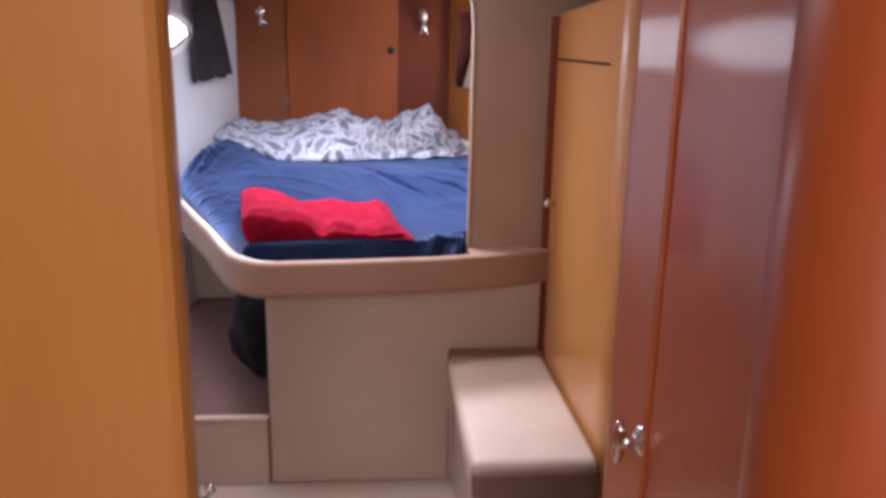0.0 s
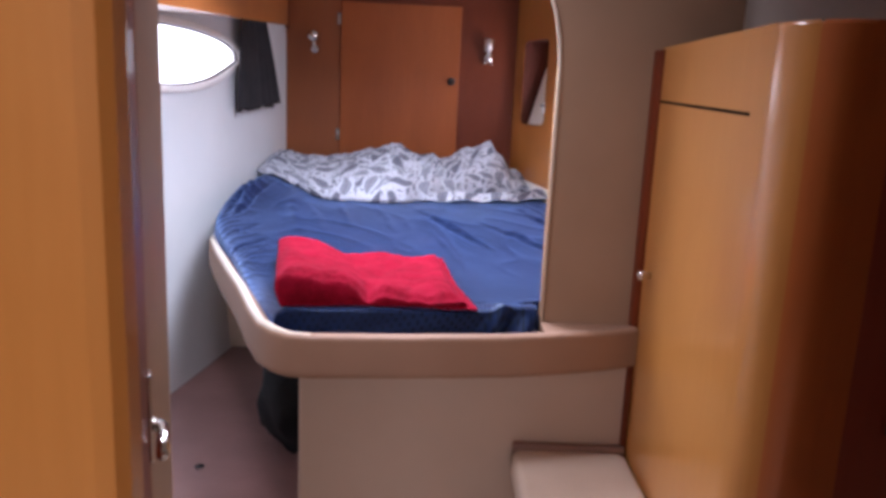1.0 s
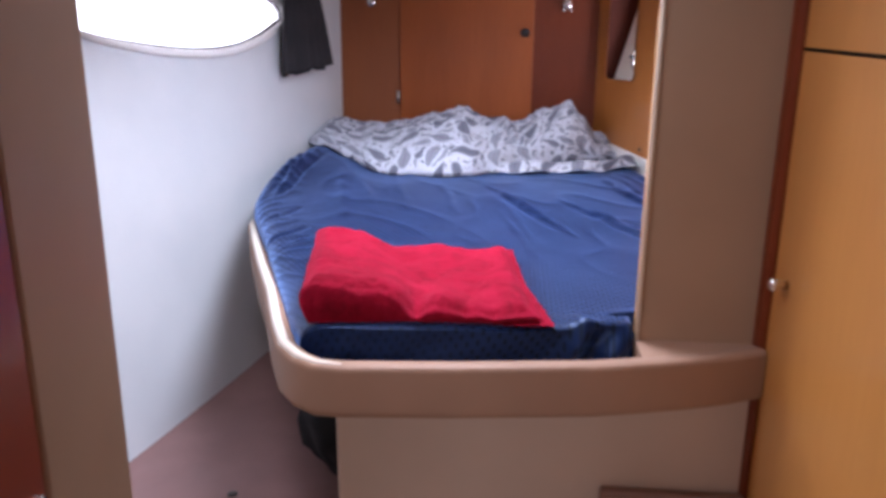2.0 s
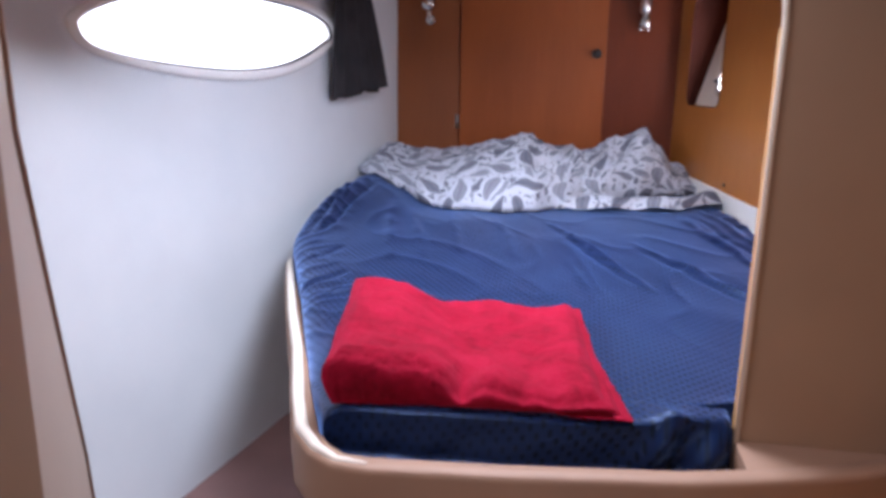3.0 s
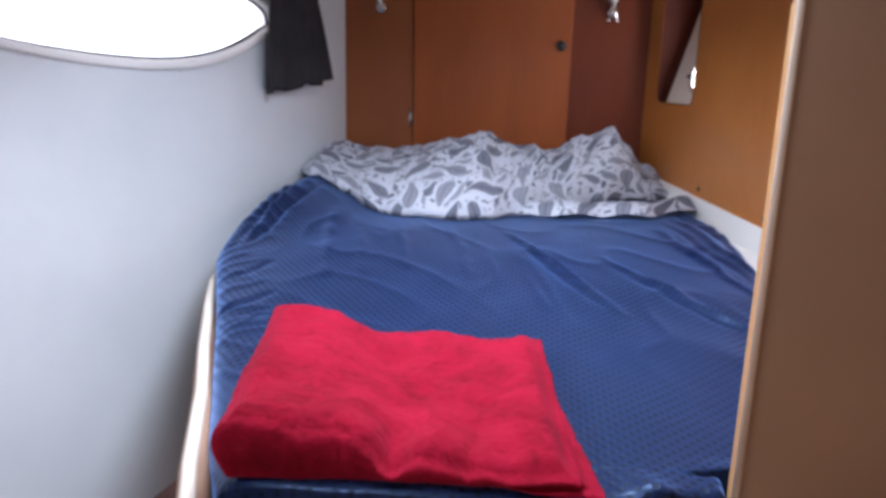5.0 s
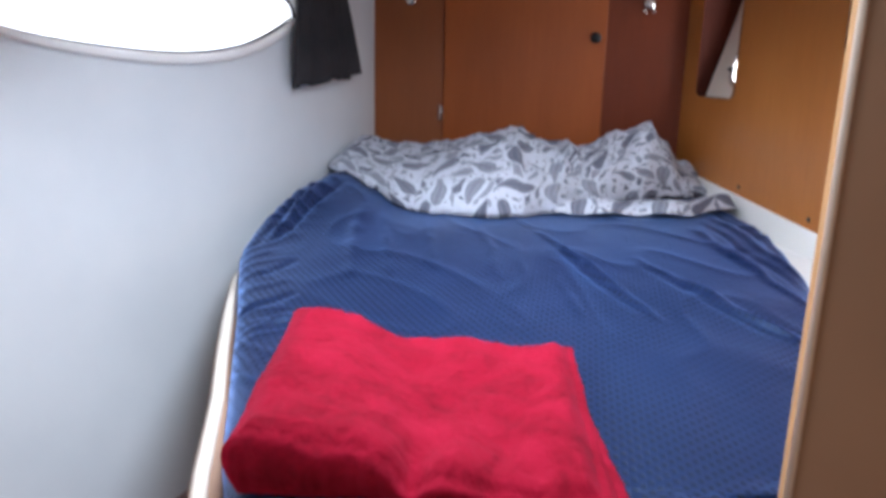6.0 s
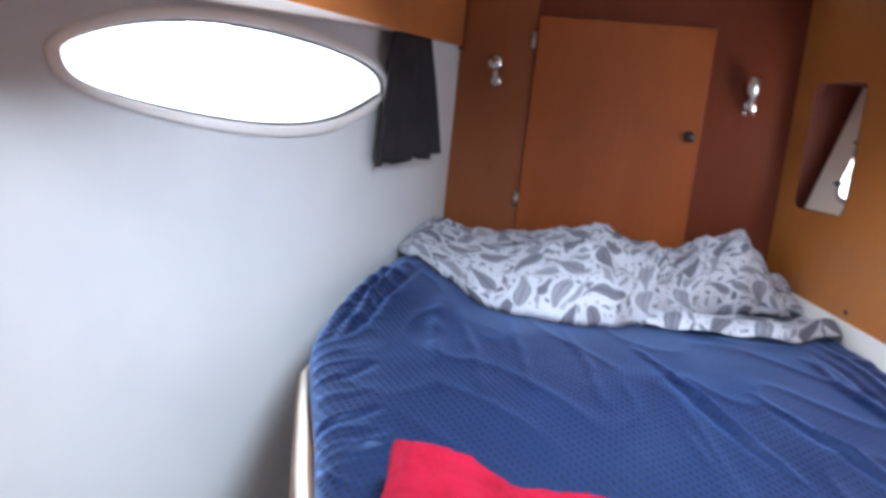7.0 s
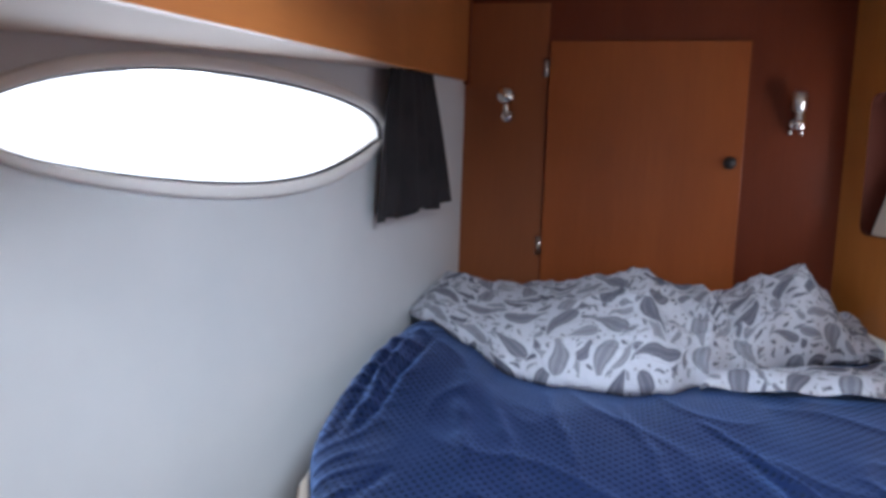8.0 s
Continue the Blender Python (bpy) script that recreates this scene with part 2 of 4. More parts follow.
def paisley_material():
    m = material("grey_paisley_cotton", (0.75, 0.76, 0.8), 0.85)
    v = coords(m, (1, 1, 1), uv=True)
    warp = node(m, "ShaderNodeTexNoise", Scale=9.0, Detail=2.0)
    wire(m, v, warp.inputs["Vector"])
    base = node(m, "ShaderNodeMix")
    base.data_type = "VECTOR"
    base.inputs[0].default_value = 0.012
    wire(m, v, base.inputs[4])
    wire(m, warp.outputs[1], base.inputs[5])
    total, free = None, None
    for scale, slim, size, seed in ((9.4, 0.36, 0.50, 0.0), (13.0, 0.34, 0.47, 3.7), (20.0, 0.34, 0.42, 6.2), (30.0, 0.30, 0.38, 8.3), (44.0, 0.8, 0.15, 9.1)):
        mp = node(m, "ShaderNodeMapping", Scale=(scale, scale, 1), Location=(seed, seed * 0.7, 0))
        wire(m, base.outputs[1], mp.inputs[0])
        vo = m.node_tree.nodes.new("ShaderNodeTexVoronoi")
        vo.voronoi_dimensions = "2D"
        vo.inputs["Scale"].default_value = 1.0
        vo.inputs["Randomness"].default_value = 0.42
        wire(m, mp.outputs[0], vo.inputs["Vector"])
        sub = node(m, "ShaderNodeVectorMath")
        sub.operation = "SUBTRACT"
        wire(m, mp.outputs[0], sub.inputs[0])
        wire(m, vo.outputs["Position"], sub.inputs[1])
        col = node(m, "ShaderNodeSeparateColor")
        wire(m, vo.outputs["Color"], col.inputs[0])
        ang = node(m, "ShaderNodeMath")
        ang.operation = "MULTIPLY"
        ang.inputs[1].default_value = 6.283
        wire(m, col.outputs[0], ang.inputs[0])
        rot = node(m, "ShaderNodeVectorRotate")
        rot.rotation_type = "Z_AXIS"
        wire(m, sub.outputs[0], rot.inputs["Vector"])
        wire(m, ang.outputs[0], rot.inputs["Angle"])
        xyz = node(m, "ShaderNodeSeparateXYZ")
        wire(m, rot.outputs[0], xyz.inputs[0])

        def mth(op, a, bb):
            n = node(m, "ShaderNodeMath")
            n.operation = op
            for i, q in enumerate((a, bb)):
                if isinstance(q, (int, float)):
                    n.inputs[i].default_value = q
                else:
                    wire(m, q, n.inputs[i])
            return n.outputs[0]
        # a drop: round at one end, drawn to a bent point at the other, with a dark rim and core
        x0, y0 = mth("DIVIDE", xyz.outputs[0], size), mth("DIVIDE", xyz.outputs[1], size)
        tail = mth("MAXIMUM", mth("ADD", x0, 0.1), 0.0)
        bent = mth("ABSOLUTE", mth("SUBTRACT", y0, mth("MULTIPLY", mth("MULTIPLY", tail, tail), 0.42)), 0)
        half = mth("MULTIPLY", mth("SQRT", mth("MAXIMUM", mth("ADD", x0, 1.0), 0.0), 0), mth("MAXIMUM", mth("SUBTRACT", 1.0, x0), 0.0))
        d2 = mth("DIVIDE", bent, mth("MAXIMUM", mth("MULTIPLY", half, slim), 0.002))
        inside = mth("LESS_THAN", d2, 1.0)
        ring = mth("LESS_THAN", d2, 0.70)
        core = mth("LESS_THAN", d2, 0.30)
        tone = mth("MULTIPLY", col.outputs[1], 0.40)
        body = mth("SUBTRACT", mth("ADD", 0.50, tone), mth("MULTIPLY", ring, 0.16))
        val = mth("MULTIPLY", inside, mth("ADD", body, mth("MULTIPLY", core, 0.12)))
        keep = mth("GREATER_THAN", col.outputs[2], 0.16)
        val = mth("MULTIPLY", val, keep)
        if free is not None:
            val = mth("MULTIPLY", val, free)
        clear = mth("MAXIMUM", mth("GREATER_THAN", d2, 1.7), mth("SUBTRACT", 1.0, keep))
        free = clear if free is None else mth("MULTIPLY", free, clear)
        total = val if total is None else mth("MAXIMUM", total, val)
    wire(m, ramp(m, total, [(0.0, (0.515, 0.545, 0.615)), (0.40, (0.27, 0.285, 0.335)), (0.70, (0.125, 0.133, 0.175)), (1.0, (0.060, 0.065, 0.095))]), bsdf(m).inputs["Base Color"])
    # soft rumples of the cotton cover
    bump(m, noise_tex(m, coords(m), 19.0, 4.0, 0.55, 1.6), 0.75, 0.014)
    return m


SHEET, TOWEL, PAISLEY = sheet_material(), towel_material(), paisley_material()


# ---- building helpers ----
def link_mesh(name, bm, mat, smooth=False):
    bmesh.ops.recalc_face_normals(bm, faces=bm.faces[:])
    me = bpy.data.meshes.new(name)
    bm.to_mesh(me)
    bm.free()
    for m in (mat if isinstance(mat, (list, tuple)) else (mat,)):
        me.materials.append(m)
    if smooth:
        for p in me.polygons:
            p.use_smooth = True
    return new(name, me)


def part(name, bm, mat, parent, label="", smooth=False):
    ob = link_mesh(name, bm, mat, smooth)
    ob.parent = parent
    ob.matrix_parent_inverse = parent.matrix_world.inverted()
    if label:
        tagged(ob, label)
    return ob


def thing(name, at, label, category, group="", kind=""):
    ob = new(name)
    ob.empty_display_size = 0.05
    ob.matrix_world = Matrix.Translation(at)
    return tagged(ob, label, category, group, kind)


def box(lo, hi, bevel=0.0, seg=2, m=None):
    bm = bmesh.new()
    bmesh.ops.create_cube(bm, size=1)
    for v in bm.verts:
        v.co = Vector([lo[i] + (v.co[i] + 0.5) * (hi[i] - lo[i]) for i in range(3)])
    if bevel:
        bmesh.ops.bevel(bm, geom=bm.edges[:], offset=bevel, segments=seg, affect="EDGES", profile=0.5)
    if m is not None:
        bmesh.ops.transform(bm, matrix=m, verts=bm.verts[:])
    return bm


def prism(points, z0, z1, bevel=0.0, seg=3):
    """A plan polygon drawn upwards from z0 to z1."""
    bm = bmesh.new()
    f = bm.faces.new([bm.verts.new((x, y, z0)) for x, y in points])
    r = bmesh.ops.extrude_face_region(bm, geom=[f])
    for v in r["geom"]:
        if isinstance(v, bmesh.types.BMVert):
            v.co.z = z1
    if bevel:
        es = [e for e in bm.edges if abs(e.verts[0].co.z - e.verts[1].co.z) < 1e-6 and e.verts[0].co.z > z1 - 1e-6]
        bmesh.ops.bevel(bm, geom=es, offset=bevel, segments=seg, affect="EDGES", profile=0.5)
    return bm


def slab(points, p0, ex, ey, ez, thick):
    """A flat outline in the plane of ex, ey at p0, drawn out along ez."""
    bm = bmesh.new()
    p0, ex, ey, ez = Vector(p0), Vector(ex), Vector(ey), Vector(ez)
    f = bm.faces.new([bm.verts.new(p0 + ex * a + ey * b) for a, b in points])
    r = bmesh.ops.extrude_face_region(bm, geom=[f])
    bmesh.ops.translate(bm, vec=ez * thick, verts=[v for v in r["geom"] if isinstance(v, bmesh.types.BMVert)])
    return bm


def strip(a, b, z0, z1, thick, bevel=0.0):
    """An upright board from plan point a to b; its thickness lies to the left of that way."""
    a, b = Vector((*a, 0)), Vector((*b, 0))
    d = (b - a).normalized()
    n = Vector((-d.y, d.x, 0))
    m = Matrix(((d.x, n.x, 0, a.x), (d.y, n.y, 0, a.y), (0, 0, 1, 0), (0, 0, 0, 1)))
    return box((0, 0, z0), ((b - a).length, thick, z1), bevel, 2, m)


def lathe(profile, axis_m, seg=20):
    """A turned body: profile rows (radius, height) about z, placed by axis_m."""
    bm = bmesh.new()
    rings = []
    for r, h in profile:
        rings.append([bm.verts.new((r * math.cos(2 * math.pi * i / seg), r * math.sin(2 * math.pi * i / seg), h)) for i in range(seg)])
    for a, b in zip(rings, rings[1:]):
        for i in range(seg):
            bm.faces.new((a[i], a[(i + 1) % seg], b[(i + 1) % seg], b[i]))
    bm.faces.new(rings[0][::-1])
    bm.faces.new(rings[-1])
    bmesh.ops.transform(bm, matrix=axis_m, verts=bm.verts[:])
    return bm


def tube(points, radius, seg=10, closed=False):
    pts = [Vector(p) for p in points]
    bm = bmesh.new()
    rings = []
    n = len(pts)
    for i, p in enumerate(pts):
        a = pts[(i - 1) % n] if closed or i else pts[i]
        b = pts[(i + 1) % n] if closed or i < n - 1 else pts[i]
        d = (b - a).normalized()
        u = d.cross(Vector((0.13, 0.21, 1))).normalized()
        v = d.cross(u).normalized()
        r = radius[i] if isinstance(radius, (list, tuple)) else radius
        rings.append([bm.verts.new(p + (u * math.cos(2 * math.pi * k / seg) + v * math.sin(2 * math.pi * k / seg)) * r) for k in range(seg)])
    for i in range(n if closed else n - 1):
        a, b = rings[i], rings[(i + 1) % n]
        for k in range(seg):
            bm.faces.new((a[k], a[(k + 1) % seg], b[(k + 1) % seg], b[k]))
    if not closed:
        bm.faces.new(rings[0][::-1])
        bm.faces.new(rings[-1])
    return bm


def sheet_grid(fn, nu, nv, uv=None):
    """A surface fn(u, v) over 0..1, with a UV map in metres where uv is given."""
    bm = bmesh.new()
    g = [[bm.verts.new(fn(i / nu, j / nv)) for i in range(nu + 1)] for j in range(nv + 1)]
    lay = bm.loops.layers.uv.new("UVMap") if uv else None
    for j in range(nv):
        for i in range(nu):
            f = bm.faces.new((g[j][i], g[j][i + 1], g[j + 1][i + 1], g[j + 1][i]))
            if uv:
                for lp, (a, b) in zip(f.loops, ((i, j), (i + 1, j), (i + 1, j + 1), (i, j + 1))):
                    lp[lay].uv = uv(a / nu, b / nv)
    return bm


def smoothstep(a, b, x):
    t = min(1, max(0, (x - a) / (b - a)))
    return t * t * (3 - 2 * t)


def polyline_x(pts, y):
    """x on a plan line given by (x, y) rows in rising y."""
    if y <= pts[0][1]:
        return pts[0][0]
    for (xa, ya), (xb, yb) in zip(pts, pts[1:]):
        if y <= yb:
            return xa + (xb - xa) * (y - ya) / (yb - ya)
    return pts[-1][0]


# ---- the shell ----
YB = 3.97          # bulkhead at the bed's head
ZC = 2.0           # deckhead


def hull_x(y, z):
    d = max(0.0, YB - y)
    far = max(0.0, d - 1.7)
    d = min(d, 1.7)
    k = 0.095 + 0.118 * (z - 0.27)
    return -(0.465 + k * (d ** 1.5 + 1.95 * far)) 


WY0, WY1, WZ = 2.550, 3.440, 1.384


def window_point(a, grow=0.0, push=0.0):
    """A point of the window's outline at angle a; grow widens it, push brings it into the cabin."""
    c, h = (WY0 + WY1) / 2, (WY1 - WY0) / 2
    y = c + (h + grow * 0.9) * math.cos(a)
    u = math.cos(a)
    s = math.sin(a)
    z = WZ + 0.102 * abs(s) ** (1.06 - 0.36 * u if s > 0 else 1.4 + 0.7 * u) * (1 if s > 0 else -1) + grow * s
    return Vector((hull_x(y, z) + push, y, z))


def hull_wall():
    bm = bmesh.new()
    n = 96
    ring0 = [bm.verts.new(window_point(2 * math.pi * i / n, 0.012)) for i in range(n)]
    prev = ring0
    y0, y1, z0, z1 = 0.9, YB + 0.02, FLOOR - 0.02, ZC
    c = Vector((0, (WY0 + WY1) / 2, WZ))
    def outer(a):
        dy, dz = math.cos(a), math.sin(a)
        s = min(((y1 - c.y) / dy if dy > 1e-6 else (y0 - c.y) / dy if dy < -1e-6 else 1e9), ((z1 - c.z) / dz if dz > 1e-6 else (z0 - c.z) / dz if dz < -1e-6 else 1e9))
        return c.y + dy * s, c.z + dz * s
    rows = 22
    for k in range(1, rows + 1):
        f = (k / rows) ** 1.3
        ring = []
        for i in range(n):
            a = 2 * math.pi * i / n
            w = window_point(a, 0.012)
            oy, oz = outer(a)
            y, z = w.y + (oy - w.y) * f, w.z + (oz - w.z) * f
            ring.append(bm.verts.new((hull_x(y, z), y, z)))
        for i in range(n):
            bm.faces.new((prev[i], prev[(i + 1) % n], ring[(i + 1) % n], ring[i]))
        prev = ring
    ob = link_mesh("wall_hull", bm, HULL, True)
    md = ob.modifiers.new("thickness", "SOLIDIFY")
    md.thickness, md.offset = 0.02, -1
    me = ob.data
    if sum(p.normal.x for p in me.polygons) < 0:
        me.flip_normals()
    return tagged(ob, "smooth white curved hull side with a lens-shaped window", "wall", kind="structure")


hull_wall()


def structure(name, bm, mat, label, category, smooth=False):
    return tagged(link_mesh(name, bm, mat, smooth), label, category, kind="structure")


structure("floor", box((-1.6, -1.2, FLOOR - 0.05), (1.9, 4.1, FLOOR)), SOLE, "pale beige cabin sole", "floor")
structure("floor_raised", prism([(-1.2, 2.055), (-0.058, 2.055), (-0.058, 3.9), (-1.2, 3.9)], FLOOR, 0.28), MAROON, "raised maroon vinyl floor beside the bed", "floor")
structure("wall_step", box((-1.2, 2.04, FLOOR), (-0.06, 2.054, 0.283), 0.004), BEIGE, "beige riser below the raised floor", "wall")
structure("trim_step", box((-1.2, 2.036, 0.276), (-0.057, 2.056, 0.290), 0.005), CREAM, "cream lip along the raised floor", "trim")
structure("wall_north", box((-0.62, YB, FLOOR), (1.5, YB + 0.04, ZC)), MAHOGANY, "reddish brown mahogany bulkhead behind the bed", "wall")
PANELWOOD = wood("brown_veneer", (0.21, 0.054, 0.011), (0.27, 0.072, 0.014), (0.33, 0.092, 0.019), 0.55, 0.04, (9, 9, 0.8), 0.3)
structure("wall_north_panel", box((-0.60, YB - 0.005, 0.85), (-0.219, YB - 0.0005, 1.80)), PANELWOOD, "brown veneer panel between hull and locker door", "wall")
# the slanting inner partition
PA, PN = Vector((0.60, YB)), Vector((0.3117, -0.9502))


def part_at(s, z, off=0.0):
    """A point s metres along the partition from the bulkhead, off metres in front of it."""
    n = Vector((-0.9502, -0.3117))
    p = PA + PN * s + n * off
    return Vector((p.x, p.y, z))


def rounded_rect(s0, s1, z0, z1, r, n=6):
    pts = []
    for cx, cz, a0 in ((s1 - r, z1 - r, 0), (s0 + r, z1 - r, 90), (s0 + r, z0 + r, 180), (s1 - r, z0 + r, 270)):
        for i in range(n):
            a = radians(a0 + 90 * i / (n - 1))
            pts.append((cx + r * math.cos(a), cz + r * math.sin(a)))
    return pts


PORTS = ((0.095, 0.335, 1.178, 1.545), (0.80, 1.04, 1.302, 1.669))


def partition():
    bm = bmesh.new()
    edges = []
    for loop in [[(-0.03, FLOOR), (2.3, FLOOR), (2.3, ZC), (-0.03, ZC)]] + [rounded_rect(*p, 0.03) for p in PORTS]:
        vs = [bm.verts.new(part_at(a, b)) for a, b in loop]
        edges += [bm.edges.new((vs[i], vs[(i + 1) % len(vs)])) for i in range(len(vs))]
    r = bmesh.ops.triangle_fill(bm, use_beauty=True, use_dissolve=False, edges=edges)
    faces = [f for f in r["geom"] if isinstance(f, bmesh.types.BMFace)]
    ex = bmesh.ops.extrude_face_region(bm, geom=faces)
    bmesh.ops.translate(bm, vec=(0.019, 0.0062, 0), verts=[v for v in ex["geom"] if isinstance(v, bmesh.types.BMVert)])
    return bm


structure("wall_east", partition(), AMBER, "honey coloured veneer partition with two portlight openings", "wall")
structure("wall_ledge", prism([(0.60, 3.93), (0.66, 3.70), (0.70, 3.4), (0.71, 3.0), (0.68, 2.6), (0.66, 2.1), (1.2, 2.09), (0.61, 3.93)], 0.75, 0.824), WHITEGEL, "white moulded ledge between mattress and partition", "ledge")
structure("trim_upstand", slab([(0.03, 0.80), (1.95, 0.80), (1.95, 0.815), (0.03, 0.938)], part_at(0, 0, 0.0005), (PN.x, PN.y, 0), (0, 0, 1), (-0.9502, -0.3117, 0), 0.006), WHITEGEL, "white upstand below the veneer partition", "trim")
for sc, sz in ((0.425, 0.937), (0.765, 0.915)):
    tagged(link_mesh("screw_cap", lathe([(0.007, 0), (0.007, 0.002), (0.004, 0.003)], Matrix.Translation(part_at(sc, sz, 0.0003)) @ Vector((-0.9502, -0.3117, 0)).to_track_quat("Z", "Y").to_matrix().to_4x4(), 12), BLACK, True), "small dark screw cap on the veneer partition", "screw cap", "partition screw caps")
# the front wall with the rounded opening to the berth
cut = [(0.507, 0.70), (0.507, 1.36)]
for i in range(1, 13):
    a = radians(90 * i / 12)
    cut.append((0.507 - 0.47 * (1 - math.cos(a)), 1.36 + 0.44 * math.sin(a)))
cut += [(-0.9, 1.80), (-0.9, ZC), (0.90, ZC), (0.90, 0.70)]
structure("wall_front", slab(cut, (0, 2.062, 0), (1, 0, 0), (0, 0, 1), (0, 1, 0), 0.022), WALLTAN, "tan panel with a rounded opening to the berth", "wall")
structure("trim", tube([(x, 2.060, z) for x, z in cut[:15]], 0.0042, 8), CREAM, "cream edging along the berth opening", "trim", True)
structure("trim_edge", box((0.5042, 2.065, 0.79), (0.5068, 2.082, 1.36)), PLYEDGE, "golden brown plywood edge of the berth opening", "trim")
structure("wall_liner", box((0.90, 2.07, FLOOR), (1.86, 2.09, ZC)), WHITEGEL, "pale liner wall above the wardrobe", "wall")
structure("ceiling_berth", slab([(2.09, 1.84), (YB, 1.82), (YB, 1.85), (2.09, 1.87)], (-1.2, 0, 0), (0, 1, 0), (0, 0, 1), (1, 0, 0), 2.6), CEIL, "off-white deckhead above the berth", "ceiling")
structure("ceiling", box((-1.6, -1.2, ZC), (1.9, 4.1, ZC + 0.03)), CEIL, "off-white ceiling liner", "ceiling")
# rings hung around the two added lamps; the ceiling has no opening
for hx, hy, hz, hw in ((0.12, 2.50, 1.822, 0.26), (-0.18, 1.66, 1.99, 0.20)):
    structure("fill_lamp_ring", tube([(hx - hw, hy - hw, hz), (hx + hw, hy - hw, hz), (hx + hw, hy + hw, hz), (hx - hw, hy + hw, hz)], 0.016, 6, True), WINFRAME, "white ring around an added fill lamp under the closed ceiling", "hatch", True)
structure("wall_south", box((-1.6, -1.2, FLOOR), (1.9, -1.16, ZC)), HONEY, "plain veneered wall behind the entrance", "wall")
structure("wall_corridor_west", box((-1.6, -1.16, FLOOR), (-1.56, 0.9, ZC)), HONEY, "plain veneered wall of the passage", "wall")
structure("wall_corridor_east", box((1.86, -1.16, FLOOR), (1.9, 4.1, ZC)), CEIL, "plain liner wall", "wall")


# ---- entrance ----
structure("wall_entrance", prism([(0.046, 0.800), (0.056, 0.806), (0.061, 0.818), (0.061, 0.836), (0.055, 0.850), (-1.55, 0.850), (-1.55, 0.800)], FLOOR, ZC), HONEY, "glossy honey veneer bulkhead beside the entrance", "wall")
JA, JB, JC = Vector((-0.106, 1.273, 0)), Vector((-0.152, 1.480, 0)), Vector((-0.55, 0.835, 0))
structure("wall_jamb", strip((JA.x, JA.y), (JB.x, JB.y), FLOOR, ZC, 0.03, 0.006), WALLTAN, "tan panel edge beyond the entrance door", "wall")
structure("wall_jamb_far", slab([(0, FLOOR), (0.78, FLOOR), (0.46, 0.75), (0.245, 1.04), (0.10, 1.25), (0.05, ZC), (0, ZC)], JB + Vector((-0.012, 0.008, 0)), JC, (0, 0, 1), (-0.835, -0.55, 0), 0.02), BEIGE, "beige panel curving away towards the hull", "wall")
structure("trim_jamb", tube([JB + Vector((-0.012, 0.008, 0)) + JC * a + Vector((0, 0, b)) for a, b in ((0.782, FLOOR), (0.462, 0.75), (0.247, 1.04), (0.10, 1.25), (0.052, ZC))], 0.004, 8), TAN, "thin brown edging on the jamb panel", "trim", True)
structure("wall_jamb_return", box((-1.5, 1.29, FLOOR), (-0.15, 1.31, ZC)), BEIGE, "beige panel between the entrance and the hull", "wall")


def lever_handle(parent, at, along, out):
    along, out, up = Vector(along), Vector(out), Vector((0, 0, 1))
    at = Vector(at)
    m = Matrix((( *along, 0), (*up, 0), (*out, 0), (0, 0, 0, 1))).transposed()
    plate = part("backplate", box((-0.014, -0.045, 0), (0.014, 0.07, 0.006), 0.004, 2, Matrix.Translation(at) @ m), CHROME, parent, "chrome backplate")
    p = [at + out * d + along * a + up * u for d, a, u in ((0.004, 0, 0), (0.012, 0, 0), (0.016, -0.006, 0), (0.017, -0.03, -0.002), (0.015, -0.075, -0.004))]
    part("lever", tube(p, [0.009, 0.008, 0.008, 0.008, 0.007], 10), CHROME, plate, "chrome lever", True)
    return plate


leaf = thing("cabin_door", (0.0, 1.0, FLOOR), "open dark varnished mahogany cabin door with chrome lever", "door", kind="structure")
part("door_leaf", strip((0.052, 0.852), (-0.103, 1.266), FLOOR + 0.02, 1.95, 0.028, 0.003), GLOSS, leaf)
dl = Vector((-0.155, 0.414, 0)).normalized()
dn = Vector((dl.y, -dl.x, 0))
lever_handle(leaf, (-0.092, 1.236, 0.876), dl, dn)
hp = Vector((0.040, 0.884, 0.735))
part("hook", tube([hp, hp + dn * 0.016, hp + dn * 0.022 + Vector((0, 0, 0.012)), hp + dn * 0.018 + Vector((0, 0, 0.02))], [0.007, 0.006, 0.006, 0.005], 10), CHROME, leaf, "chrome coat hook", True)

rleaf = thing("cabinet_door", (0.49, 0.5, FLOOR), "open glossy varnished mahogany door with chrome latch", "door", kind="structure")
part("door_leaf", strip((0.5100, 0.40), (0.5125, 0.635), FLOOR + 0.02, 1.95, -0.025, 0.004), GLOSSRED, rleaf)
edge = [(0.5135, 0.638), (0.5075, 0.726), (0.509, 0.738), (0.515, 0.747), (0.525, 0.751), (0.545, 0.751), (0.545, 0.638)]
part("edge_strip", prism(edge, FLOOR + 0.02, 1.95), GLOSSRED, rleaf, "rounded varnished lipping")
structure("door_post", lathe([(0.055, FLOOR), (0.055, ZC)], Matrix.Translation((0.523, 0.372, 0)), 40), REDWOOD, "rounded red-orange veneer post beside the entrance", "trim", True)
structure("wall_entrance_east", box((0.57, 0.36, FLOOR), (1.86, 0.39, ZC)), MAHOGANY, "mahogany wall beside the entrance", "wall")
rl = Vector((0.017, 0.232, 0)).normalized()
rn = Vector((-0.998, -0.055, 0))
lp = Vector((0.5125, 0.648, 0.935))
latch = part("latch", tube([lp + rn * 0.001, lp + rn * 0.024], 0.006, 10), CHROME, rleaf, "chrome turn latch", True)
